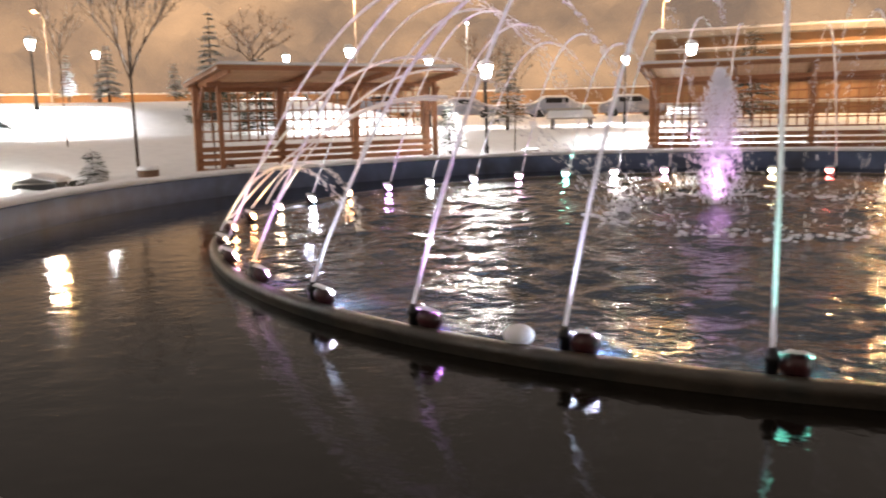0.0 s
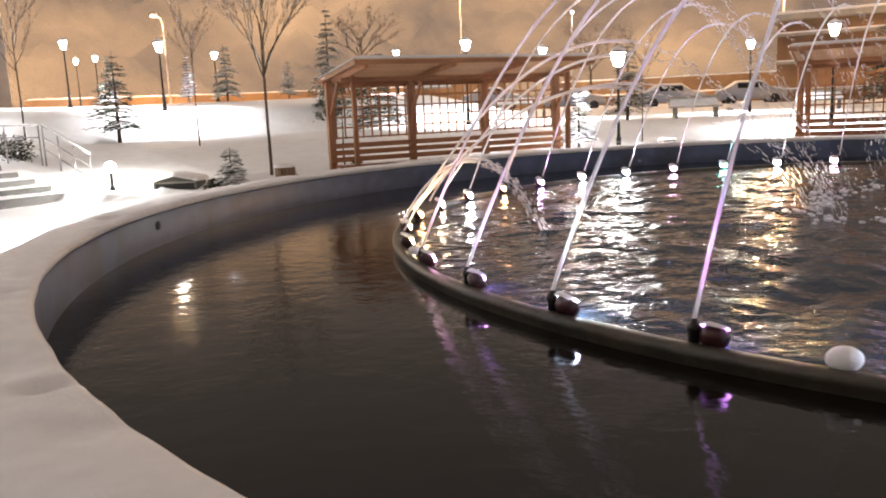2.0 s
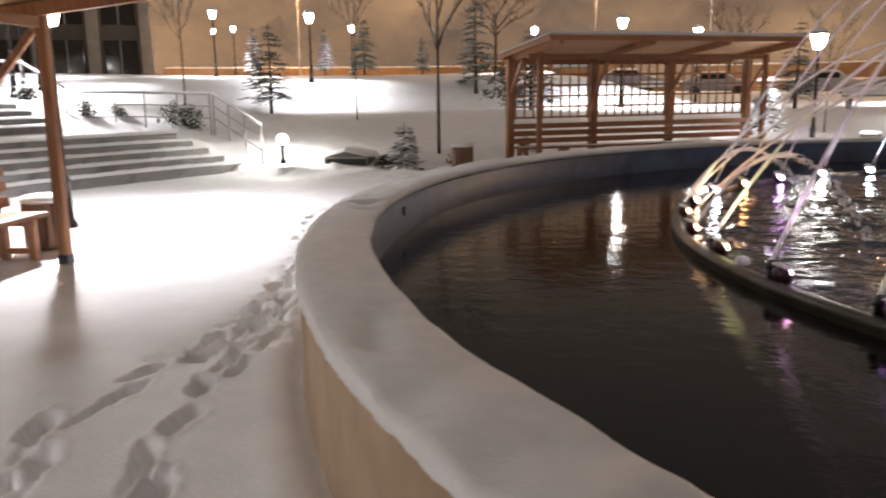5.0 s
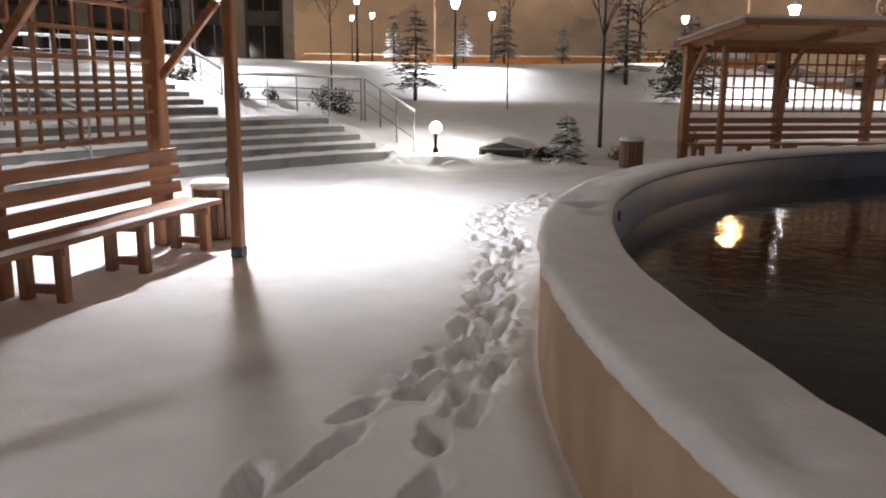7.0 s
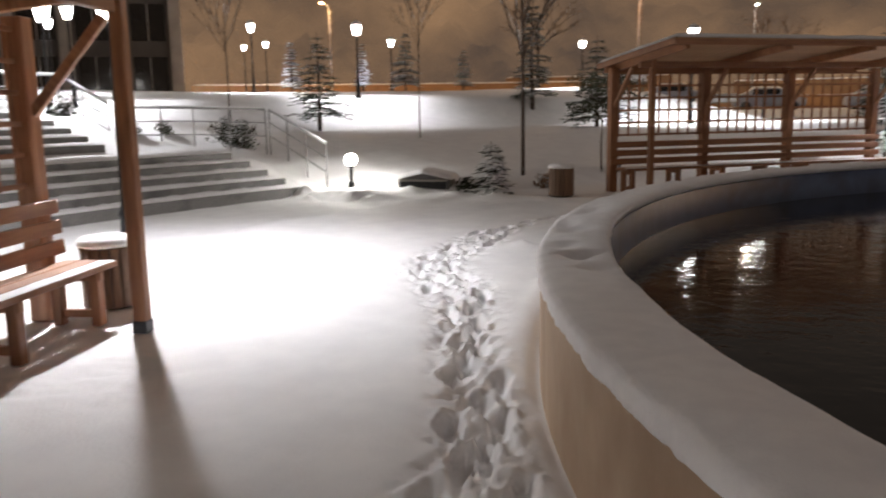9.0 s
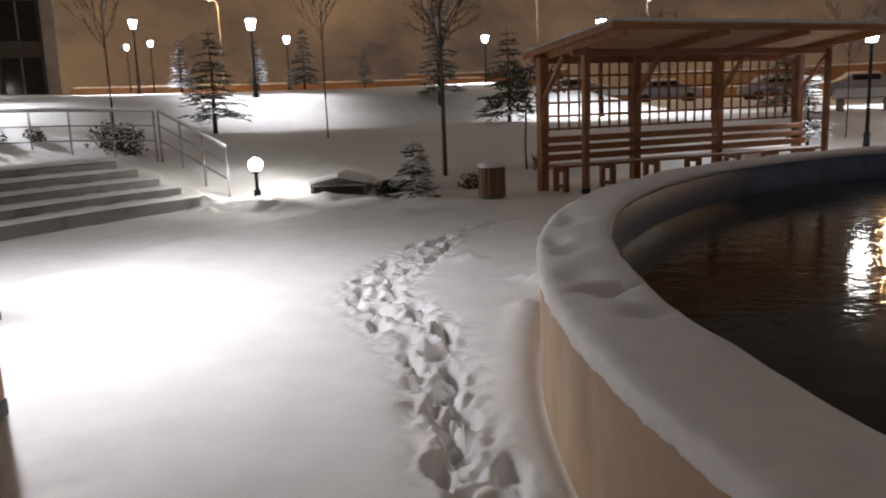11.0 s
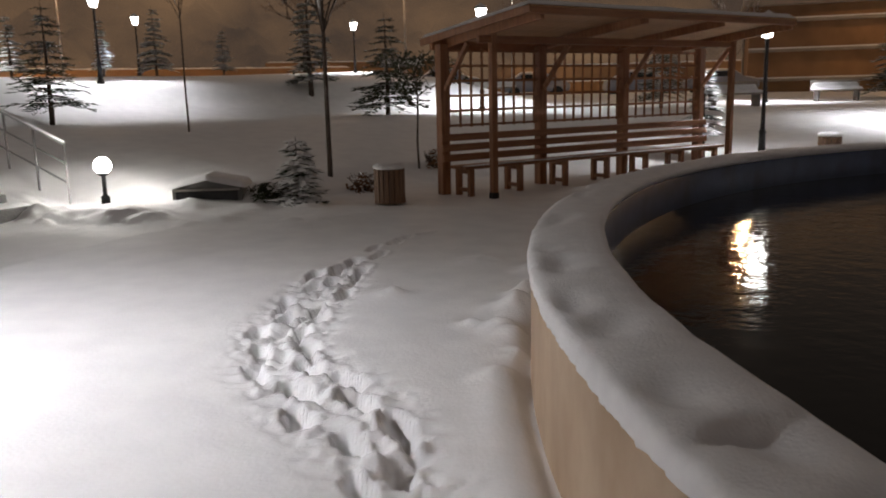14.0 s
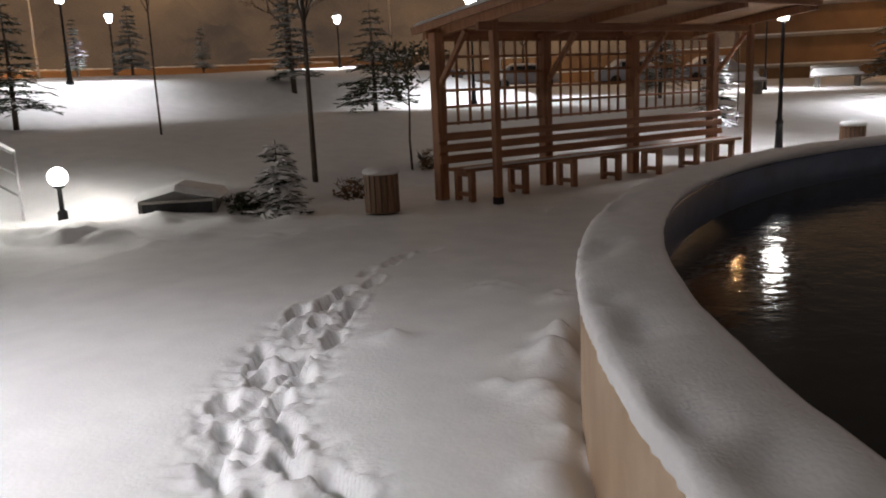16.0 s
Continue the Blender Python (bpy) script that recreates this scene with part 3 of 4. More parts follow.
# (-7.85, 0.15) is an unseen lantern, assumed for a stripe of shadow on the snow
LANTERNS = [(1.12, 21.7, 2.85, 260), (-9.43, 9.33, 2.8, 520), (-7.85, 0.15, 2.8, 130), (-15.2, 30.4, 2.62, 720), (-18.7, 44.4, 2.68, 800), (-8.8, 46.3, 2.5, 800), (-21.9, 35.1, 3.0, 800), (-21.7, 23.6, 3.0, 1000),
            # (12.6, 18.8) is an unseen lantern, added to brighten the right-hand pergola
            (-0.66, 38.3, 3.3, 1000), (-3.66, 32.4, 3.3, 1000), (8.7, 39.2, 3.3, 1000), (8.4, 27.8, 3.3, 900), (12.6, 18.8, 2.85, 160), (-34.5, 57.3, 3.5, 600), (-30.0, 52.0, 3.3, 600), (-27.5, 29.5, 2.9, 700), (-20.0, 13.2, 3.0, 900), (-17.2, 17.4, 2.35, 650)]
# the lantern at (-20.0, 13.2) is added out of view to brighten the upper stairs
for lx, ly, lh, lp in LANTERNS:
    head = lantern(lx, ly, lh)
    # cones narrowed to shape pools of light, wider on the plaza than the lawns
    wide = math.hypot(lx - CX, ly - CY) < 15
    lamp("lantern_light", "SPOT", head, lp, (0.97, 0.965, 1.0), 0.06, head - Vector((0, 0.001, 1)), 150 if wide else 124, 0.58 if wide else 0.7)

# globe light in the planting bed
gl = thing("globe_light", pose(-10.22, 17.05, 0.16), "small white globe garden light on a short post", "garden light")
bm = bmesh.new()
lathe(bm, [(0.06, -0.3), (0.06, 0.02), (0.03, 0.05), (0.03, 0.31), (0.07, 0.33), (0.07, 0.36), (0, 0.36)], 14)
part("stem", bm, BLACK, gl, smooth=True)
bm = bmesh.new()
bmesh.ops.create_uvsphere(bm, u_segments=20, v_segments=12, radius=0.12, matrix=Matrix.Translation((0, 0, 0.46)))
gg = part("globe", bm, GLOBE, gl, "glowing white globe", True)
gg.visible_shadow = False
lamp("globe_bulb", "POINT", (-10.22, 17.05, 0.62), 42, (1.0, 0.97, 0.9), 0.1)


# ---- stairs, concentric with the basin ----
def arc_block(name, r0, r1, a0, a1, z0, z1, mat, parent, label="", lip=0.0):
    bm = bmesh.new()
    n = max(2, int((a1 - a0) / 1.0))
    prof = [(r0, z0), (r0, z1 - 0.012), (r0 + 0.012, z1), (r1, z1), (r1, z0)]
    rows = [[bm.verts.new(polar(r, a0 + (a1 - a0) * i / n, z)) for r, z in prof] for i in range(n + 1)]
    for p, q in zip(rows, rows[1:]):
        for k in range(len(prof)):
            j = (k + 1) % len(prof)
            bm.faces.new((p[k], p[j], q[j], q[k]))
    bm.faces.new(rows[0])
    bm.faces.new(rows[-1][::-1])
    return part(name, bm, mat, parent, label)


def arc_snow(name, r0, r1, a0, a1, z, thick, parent, seed):
    nx, ny = int((a1 - a0) * 5), 9
    u, v = np.meshgrid(np.linspace(a0, a1, nx), np.linspace(0, 1, ny), indexing="ij")
    ed = np.minimum(np.minimum(u - a0, a1 - u) / 0.4, np.minimum(v / 0.18, 1))
    x = CX + (r0 + (r1 - r0) * v) * np.cos(np.radians(u))
    y = CY + (r0 + (r1 - r0) * v) * np.sin(np.radians(u))
    zz = z + 0.004 + thick * np.sqrt(np.clip(ed, 0, 1)) * (1 + 0.5 * soft_noise(x, y, 3, seed) + 0.5 * soft_noise(x, y, 9, seed + 1))
    part(name, grid_mesh(name, np.stack([x, y, zz], -1).reshape(-1, 3), nx, ny, SNOW_CAP), SNOW_CAP, parent, "snow lying on the tread")


stairs = thing("stairs", Matrix.Identity(4), "broad curved granite stairs with snow on every tread", "stairs", "", "structure")
for k in range(5):
    r0, z1 = STAIR_EDGE + 0.33 * k, 0.16 * (k + 1)
    end = 151.5 + 0.55 * k
    arc_block("step", r0, r0 + (0.37 if k < 4 else 0.5), end, 181, -0.2, z1 - 0.03, STONE, stairs)
    arc_snow("step_snow", r0 + 0.03, r0 + (0.335 if k < 4 else 0.5), end, 181, z1 - 0.03, 0.045, stairs, 50 + k)
for k in range(5):
    r0, z1 = 19.95 + 0.33 * k, 0.84 + 0.16 * (k + 1)
    end = 158.3 + 0.4 * k
    arc_block("step", r0, r0 + (0.37 if k < 4 else 0.5), end, 181, 0.2, z1 - 0.03, STONE, stairs)
    arc_snow("step_snow", r0 + 0.03, r0 + (0.335 if k < 4 else 0.5), end, 181, z1 - 0.03, 0.045, stairs, 60 + k)


def railing(points, label):
    """A steel railing along points (x, y, base z)."""
    t = thing("railing", Matrix.Identity(4), label, "railing", "stair railings")
    pts = [Vector(p) for p in points]
    for h, r in ((0.86, 0.026), (0.58, 0.014), (0.30, 0.014)):
        bm = bmesh.new()
        tube(bm, [p + Vector((0, 0, h)) for p in pts], [r] * len(pts), 8)
        part("top_rail" if h > 0.8 else "mid_rail", bm, STEEL, t, smooth=True)
    bm = bmesh.new()
    tube(bm, [p + Vector((0, 0, 0.888)) for p in pts], [0.024] * len(pts), 6)
    part("rail_snow", bm, SNOW_CAP, t, "snow along the top rail", True)
    for a, b in zip(pts, pts[1:]):
        n = max(1, round((b - a).length / 0.85))
        for k in range(n + (b == pts[-1])):
            p = a.lerp(b, k / n)
            bm = bmesh.new()
            tube(bm, [p + Vector((0, 0, -0.15)), p + Vector((0, 0, 0.86))], [0.019, 0.019], 8)
            part("baluster", bm, STEEL, t, smooth=True)


railing([polar(16.85, 149.2, 0.06), polar(18.9, 149.1, 0.74)], "steel railing with snow beside the lower stairs")
railing([polar(18.95, 149.3, 0.74), polar(20.0, 152.5, 0.80), polar(20.6, 155.8, 0.82)], "steel railing with snow above the planted bank")
railing([polar(20.8, 156.6, 0.92), polar(22.2, 157.3, 1.52), polar(23.2, 159.5, 1.6), polar(23.4, 170, 1.62)], "steel railing with snow beside the upper stairs")
railing([polar(17.2, 172, 0.15), polar(19.4, 172, 0.80)], "steel handrail in the middle of the stairs")


# ---- plants ----
class Shards:
    """Many small leaf-like slivers in one mesh."""

    def __init__(self):
        self.v, self.f = [], []

    def sliver(self, at, along, width, up):
        at, along = Vector(at), Vector(along)
        side = along.cross(up)
        side = side.normalized() * width if side.length > 1e-6 else Vector((width, 0, 0))
        lift = Vector(up).normalized() * width * 0.5
        i = len(self.v)
        self.v += [at - along * 0.5, at + side + lift * 0, at + along * 0.5, at - side, at + lift]
        self.f += [(i, i + 1, i + 4), (i + 1, i + 2, i + 4), (i + 2, i + 3, i + 4), (i + 3, i, i + 4)]

    def mesh(self, name, mat):
        me = bpy.data.meshes.new(name)
        me.from_pydata([tuple(p) for p in self.v], [], self.f)
        me.materials.append(mat)
        return me


def conifer(x, y, h, r, label, seed, snow=0.5, z=None, bare=0.12, dense=1.0):
    rg = random.Random(seed)
    z = float(ground_height(x, y)) if z is None else z
    t = thing("fir_tree", pose(x, y, z - 0.03, 0, 0, rg.random() * 360), label, "tree")
    bm = bmesh.new()
    tube(bm, [(0, 0, -0.1), (0.01 * h, 0, h * 0.4), (0, 0.01 * h, h * 0.98)], [0.028 * h ** 0.8, 0.018 * h ** 0.8, 0.004], 8)
    part("trunk", bm, BARK, t, smooth=True)
    green, white = Shards(), Shards()
    limbs = bmesh.new()
    tiers = int(9 + h * 2.5)
    for i in range(tiers):
        f = i / tiers
        zz = h * (bare + (0.97 - bare) * f) + rg.uniform(-0.02, 0.02) * h
        reach = r * (1 - f) ** 0.85 + 0.05 * r
        for k in range(int(5 + 4 * (1 - f))):
            a = rg.random() * 6.283
            ln = reach * rg.uniform(0.62, 1.12)
            d = Vector((math.cos(a), math.sin(a), 0))
            droop = rg.uniform(0.12, 0.42)
            pts = [Vector((0, 0, zz)) + d * (ln * q) + Vector((0, 0, -droop * ln * q * q + 0.10 * ln * q)) for q in (0, 0.35, 0.7, 1.0)]
            tube(limbs, pts, [0.012 * ln + 0.004, 0.009 * ln + 0.003, 0.006 * ln + 0.002, 0.002], 4, False)
            m = max(4, int(15 * dense * ln ** 0.6))
            for j in range(m):
                q = 0.15 + 0.85 * (j + rg.random()) / m
                p = pts[0].lerp(pts[3], q) + Vector((0, 0, 0.1 * ln * q * (1 - q)))
                sd = d.cross(Vector((0, 0, 1))) * (1 if j % 2 else -1)
                al = (d * 0.7 + sd * rg.uniform(0.4, 1.0) + Vector((0, 0, rg.uniform(-0.35, 0.12)))) * (0.15 + 0.13 * ln) * rg.uniform(0.7, 1.3)
                green.sliver(p + al * 0.5, al, 0.022 + 0.02 * ln, Vector((rg.uniform(-0.3, 0.3), rg.uniform(-0.3, 0.3), 1)))
                if rg.random() < snow:
                    white.sliver(p + al * 0.45 + Vector((0, 0, 0.018)), al * (0.7 + 0.5 * snow), (0.018 + 0.02 * ln) * (0.7 + 0.9 * snow), Vector((0, 0, 1)))
    tagged(part("limb", limbs, BARK, t), kind="stuff")
    tagged(part("crown", green.mesh("crown", NEEDLE), NEEDLE, t, "dark green needles"), kind="stuff")
    tagged(part("crown_snow", white.mesh("crown_snow", SNOW_CAP), SNOW_CAP, t, "snow on the branches"), kind="stuff")
    return t


def bare_tree(x, y, h, label, seed, fork=0.45, spread=0.5, thick=0.045, snow=0.35, lean=0.0, leaves=None, depth=3):
    rg = random.Random(seed)
    z = float(ground_height(x, y))
    t = thing("young_tree", pose(x, y, z - 0.03), label, "tree")
    trunk, twigs, white, leaf = bmesh.new(), bmesh.new(), Shards(), Shards()
    top = Vector((lean * h, lean * 0.4 * h, h * fork))
    tube(trunk, [(0, 0, -0.1), top * 0.5 + Vector((rg.uniform(-0.03, 0.03), rg.uniform(-0.03, 0.03), 0)), top, top + Vector((lean * 0.2, 0, h * 0.3))], [thick, thick * 0.85, thick * 0.7, thick * 0.3], 8)

    def grow(p, d, ln, rad, depth):
        q = p + d * ln * 0.5 + Vector((rg.uniform(-1, 1), rg.uniform(-1, 1), rg.uniform(-0.5, 0.8))) * ln * 0.07
        e = p + d * ln
        tube(twigs, [p, q, e], [rad, rad * 0.8, rad * 0.55], 5, False)
        if rg.random() < snow + 0.15:
            white.sliver((p + e) / 2 + Vector((0, 0, rad)), (e - p) * 0.8, max(rad * 0.9, 0.006), Vector((0, 0, 1)))
        if leaves and depth <= 1:
            for _ in range(3):
                leaf.sliver(e + Vector((rg.uniform(-1, 1), rg.uniform(-1, 1), rg.uniform(-1, 0.3))) * 0.12, Vector((rg.uniform(-1, 1), rg.uniform(-1, 1), -0.6)) * 0.08, 0.03, Vector((rg.uniform(-1, 1), rg.uniform(-1, 1), 1)))
        if depth == 0:
            return
        for _ in range(3 if depth > 1 else 2):
            nd = (d + Vector((rg.uniform(-1, 1), rg.uniform(-1, 1), rg.uniform(-0.3, 0.7))) * spread * 1.3).normalized()
            grow(p.lerp(e, rg.uniform(0.55, 1.0)), nd, ln * rg.uniform(0.55, 0.8), max(rad * 0.55, 0.003), depth - 1)

    for k in range(7):
        a = k * 0.9 + rg.random()
        p = top.lerp(top + Vector((lean * 0.2, 0, h * 0.3)), rg.random() * 0.9)
        grow(p, Vector((math.cos(a) * spread * 1.6, math.sin(a) * spread * 1.6, 0.8)).normalized(), h * 0.24, thick * 0.4, depth)
    part("trunk", trunk, BARK, t, smooth=True)
    tagged(part("branchwork", twigs, BARK, t), kind="stuff")
    if white.v:
        tagged(part("branch_snow", white.mesh("branch_snow", SNOW_CAP), SNOW_CAP, t, "snow on the twigs"), kind="stuff")
    if leaf.v:
        tagged(part("foliage", leaf.mesh("foliage", leaves), leaves, t, "withered leaves"), kind="stuff")
    return t


def shrub(x, y, r, h, label, seed, mat=LEAF, snow=0.4, count=420, z=None):
    rg = random.Random(seed)
    z = float(ground_height(x, y)) if z is None else z
    t = thing("shrub", pose(x, y, z - 0.02), label, "shrub")
    stems, green, white = bmesh.new(), Shards(), Shards()
    for k in range(12):
        a = rg.random() * 6.28
        tube(stems, [(0, 0, -0.05), (0.5 * r * math.cos(a), 0.5 * r * math.sin(a), h * 0.5), (0.8 * r * math.cos(a), 0.8 * r * math.sin(a), h * rg.uniform(0.7, 1))], [0.012, 0.008, 0.003], 4, False)
    for k in range(count):
        a, q, f = rg.random() * 6.28, rg.random() ** 0.5, rg.random()
        prof = math.sqrt(max(0.05, 1 - (f * 1.0) ** 2)) * (0.8 + 0.35 * math.sin(3 * a + seed))
        p = Vector((math.cos(a) * r * q * prof, math.sin(a) * r * q * prof, h * f * (0.85 + 0.2 * math.sin(5 * a + seed))))
        al = Vector((rg.uniform(-1, 1), rg.uniform(-1, 1), rg.uniform(-0.5, 0.8))).normalized() * rg.uniform(0.06, 0.12)
        green.sliver(p, al, 0.025, Vector((rg.uniform(-1, 1), rg.uniform(-1, 1), 1)))
        if rg.random() < snow * (0.3 + f):
            white.sliver(p + Vector((0, 0, 0.02)), al, 0.035, Vector((0, 0, 1)))
    tagged(part("stem", stems, BARK, t), kind="stuff")
    tagged(part("foliage", green.mesh("foliage", mat), mat, t), kind="stuff")
    tagged(part("foliage_snow", white.mesh("foliage_snow", SNOW_CAP), SNOW_CAP, t, "snow on the leaves"), kind="stuff")
    return t


conifer(-7.52, 17.15, 1.0, 0.36, "small snow-dusted fir in the planting bed", 11, snow=1.3, bare=0.02, dense=1.7)
bare_tree(-7.26, 19.0, 4.3, "young bare tree with a thin straight trunk", 12, fork=0.52, spread=0.27, thick=0.045, snow=0.5, depth=4)
conifer(-6.65, 29.6, 3.0, 1.1, "dark spruce with snow on its branches", 13, snow=0.35)
bare_tree(-5.78, 20.3, 1.9, "small weeping tree with snow on its drooping crown", 14, fork=0.55, spread=0.9, thick=0.022, snow=0.4, leaves=LEAF)
conifer(-14.9, 26.2, 3.1, 0.9, "dark spruce with snow on its branches", 15, snow=0.35, bare=0.2)
bare_tree(-10.5, 22.5, 2.9, "young thin bare tree on the bank", 16, fork=0.75, spread=0.3, thick=0.022)
conifer(-9.3, 33.0, 4.4, 0.8, "tall slim spruce with snow", 17, snow=0.75)
conifer(-17.0, 41.5, 3.0, 0.8, "spruce white with snow under a lamp", 18, snow=0.9)
conifer(-15.4, 47.0, 2.2, 0.5, "small spruce white with snow under a lamp", 19, snow=0.9)
conifer(-20.2, 44.0, 2.6, 0.45, "slim conifer white with snow", 20, snow=0.9)
conifer(-21.0, 37.0, 2.4, 0.45, "slim conifer white with snow", 21, snow=0.9)
bare_tree(-16.4, 23.4, 3.6, "young thin bare tree on the bank", 22, fork=0.6, spread=0.3, thick=0.03)
conifer(2.6, 33.5, 3.4, 0.9, "spruce dusted with snow", 23, snow=0.6)
conifer(15.5, 41.0, 5.0, 1.5, "spruce dusted with snow", 24, snow=0.5)
conifer(0.15, 22.3, 2.0, 0.42, "slim young conifer thick with snow", 25, snow=0.95, bare=0.3, dense=0.9)
bare_tree(2.3, 26.5, 2.6, "young thin bare tree", 26, fork=0.7, spread=0.3, thick=0.02)
bare_tree(-12.0, 52.0, 5.6, "large tree with rusty leaves lit by street lamps", 28, fork=0.35, spread=0.55, thick=0.12, leaves=TWIG)
shrub(-6.68, 18.45, 0.32, 0.30, "low bare shrub behind the litter bin", 31, TWIG, 0.25, 160)
shrub(-8.0, 17.45, 0.40, 0.22, "low dark juniper beside the small fir", 32, LEAF, 0.15, 420)
shrub(-5.5, 20.5, 0.25, 0.32, "low bare shrub beside the pergola", 33, TWIG, 0.25, 140)
for k, (a, r, s) in enumerate([(149.7, 19.7, 0.42), (149.9, 20.3, 0.40), (153.5, 20.6, 0.2), (155.6, 20.7, 0.24), (157.8, 21.8, 0.3), (149.3, 20.0, 0.36)]):
    p = polar(r, a)
    shrub(p.x, p.y, s, s * 1.4, "dark leafy shrub on the bank by the railing", 40 + k, LEAF, 0.55, 300)


# ---- small things on the plaza ----
def litter_bin(x, y, label, h=0.50, r=0.215):
    t = thing("litter_bin", pose(x, y, 0.0), label, "litter bin", "wooden litter bins")
    bm = bmesh.new()
    lathe(bm, [(0, 0.02), (r - 0.035, 0.02), (r - 0.03, h - 0.02), (r - 0.045, h - 0.02), (r - 0.05, 0.05), (0, 0.05)], 20)
    part("liner", bm, BLACK, t)
    slat = box_mesh("slat", (0.022, 0.062, h - 0.03), SLAT, 0.005)
    for k in range(18):
        o = part("slat", slat, SLAT, t)
        o.matrix_basis = pose(0, 0, 0, 0, 0, k * 20) @ pose(r - 0.012, 0, h / 2 + 0.01)
    for z in (0.12, h - 0.1):
        bm = bmesh.new()
        lathe(bm, [(r - 0.027, z - 0.015), (r - 0.022, z - 0.015), (r - 0.022, z + 0.015), (r - 0.027, z + 0.015)], 20)
        part("hoop", bm, BLACK, t)
    bm = bmesh.new()
    lathe(bm, [(r - 0.02, h - 0.005), (r + 0.012, h + 0.008), (r + 0.015, h + 0.035), (r - 0.02, h + 0.07), (r * 0.5, h + 0.085), (0, h + 0.09)], 20)
    part("snow_cap", bm, SNOW_CAP, t, "cushion of snow", True)


litter_bin(-6.20, 16.75, "round slatted wooden litter bin capped with snow")
litter_bin(2.25, 21.2, "round slatted wooden litter bin capped with snow")
litter_bin(-8.71, 8.12, "round slatted wooden litter bin capped with snow")

# low black planter with a pitched snow-covered lid
pl = thing("utility_box", pose(-8.83, 17.40, 0.03, 0, 0, 4), "low dark utility box with a pitched lid under snow", "box")
bm = bmesh.new()
w, d = 0.48, 0.30
vs = [bm.verts.new(p) for p in [(-w, -d, -0.1), (w, -d, -0.1), (w, d, -0.1), (-w, d, -0.1), (-w, -d, 0.22), (w, -d, 0.22), (w, d, 0.22), (-w, d, 0.22), (0, -d, 0.34), (0, d, 0.34)]]
for f in [(0, 1, 5, 8, 4), (1, 2, 6, 5), (2, 3, 7, 9, 6), (3, 0, 4, 7), (4, 8, 9, 7), (8, 5, 6, 9)]:
    bm.faces.new([vs[k] for k in f])
part("body", bm, STONE, pl)
box("front_bar", (0.92, 0.03, 0.035), (0, -d - 0.02, 0.205), PILLAR, pl, label="pale bar under the lid")
box("front_panel", (0.86, 0.02, 0.17), (0, -d - 0.012, 0.10), BLACK, pl, label="dark slatted front")
for s in (-1, 1):
    u, v = np.meshgrid(np.linspace(0, 1, 24), np.linspace(-1, 1, 14), indexing="ij")
    ed = np.minimum(np.minimum((1 - u) / 0.08, 1), (1 - np.abs(v)) / 0.08)
    xx, yy = s * u * (w + 0.07), v * (d + 0.08)
    zz = 0.340 - 0.12 * u + 0.075 * np.sqrt(np.clip(ed, 0, 1)) + 0.012 * soft_noise(xx, yy, 6, 71)
    part("lid_snow", grid_mesh("lid_snow", np.stack([xx, yy, zz], -1).reshape(-1, 3), 24, 14, SNOW_CAP), SNOW_CAP, pl, "snow on the lid")


# ---- nozzles, their lamps and the jets ----
LENS = {"white": (1.0, 0.95, 0.95), "blue": (0.75, 0.8, 1.0), "warm": (1.0, 0.72, 0.45), "orange": (1.0, 0.45, 0.18), "red": (1.0, 0.12, 0.10), "purple": (0.75, 0.35, 1.0), "pink": (1.0, 0.5, 0.8),
        "teal": (0.3, 1.0, 0.8), "yellow": (1.0, 0.85, 0.4)}
LENS_MAT = {k: glow("lens_" + k, c, 80.0 if k in ("white", "blue") else 16.0) for k, c in LENS.items()}
TINTS = {193: "yellow", 184: "orange", 175: "orange", 166: "warm", 157: "blue", 148: "orange", 139: "purple", 130: "white", 121: "blue", 112: "pink", 103: "teal", 94: "white", 85: "pink", 76: "warm",
         67: "yellow", 58: "red", 49: "warm", 40: "white", 202: "pink", 211: "purple", 220: "blue", 229: "purple", 238: "blue", 247: "teal", 256: "white", 265: "blue"}
R_NOZ = 5.95


def jet_points(a, length, height, n=60):
    o, d = ring_polar(R_NOZ, a, WATER_IN + 0.15), -Vector((math.cos(radians(a)), math.sin(radians(a)), 0))
    return [o + d * (length * s) + Vector((0, 0, 4 * height * s * (1 - s) - 0.12 * s)) for s in [k / n for k in range(n + 1)]]


def jet(a, length, height, seed, upto=1.0, thick=0.018):
    rg = random.Random(seed)
    t = thing("water_jet", Matrix.Identity(4), "thin arching jet of water breaking into drops", "water jet", "jets of the fountain ring")
    pts = jet_points(a, length, height)
    n = len(pts)
    solid = int(n * 0.55)
    bm = bmesh.new()
    tube(bm, [p + Vector((rg.uniform(-1, 1), rg.uniform(-1, 1), 0)) * 0.004 * (i / solid) for i, p in enumerate(pts[:solid])], [thick * (0.75 + 0.5 * rg.random() * i / solid + 0.25 * i / solid) for i in range(solid)], 6, False)
    part("stream", bm, SPRAY, t, smooth=True)
    bm = bmesh.new()
    for i in range(int(solid * 0.7), int(n * upto)):
        f = (i - solid * 0.7) / n
        for _ in range(4):
            p = pts[i].lerp(pts[min(i + 1, n - 1)], rg.random()) + Vector((rg.gauss(0, 1), rg.gauss(0, 1), rg.gauss(0, 1))) * (0.006 + 0.04 * f)
            tube(bm, [p, p + (pts[min(i + 1, n - 1)] - pts[i - 1]).normalized() * rg.uniform(0.02, 0.06)], [rg.uniform(0.003, 0.0075), 0.002], 4)
    tagged(part("spray", bm, SPRAY, t, "falling drops of water"), kind="stuff")
    return t


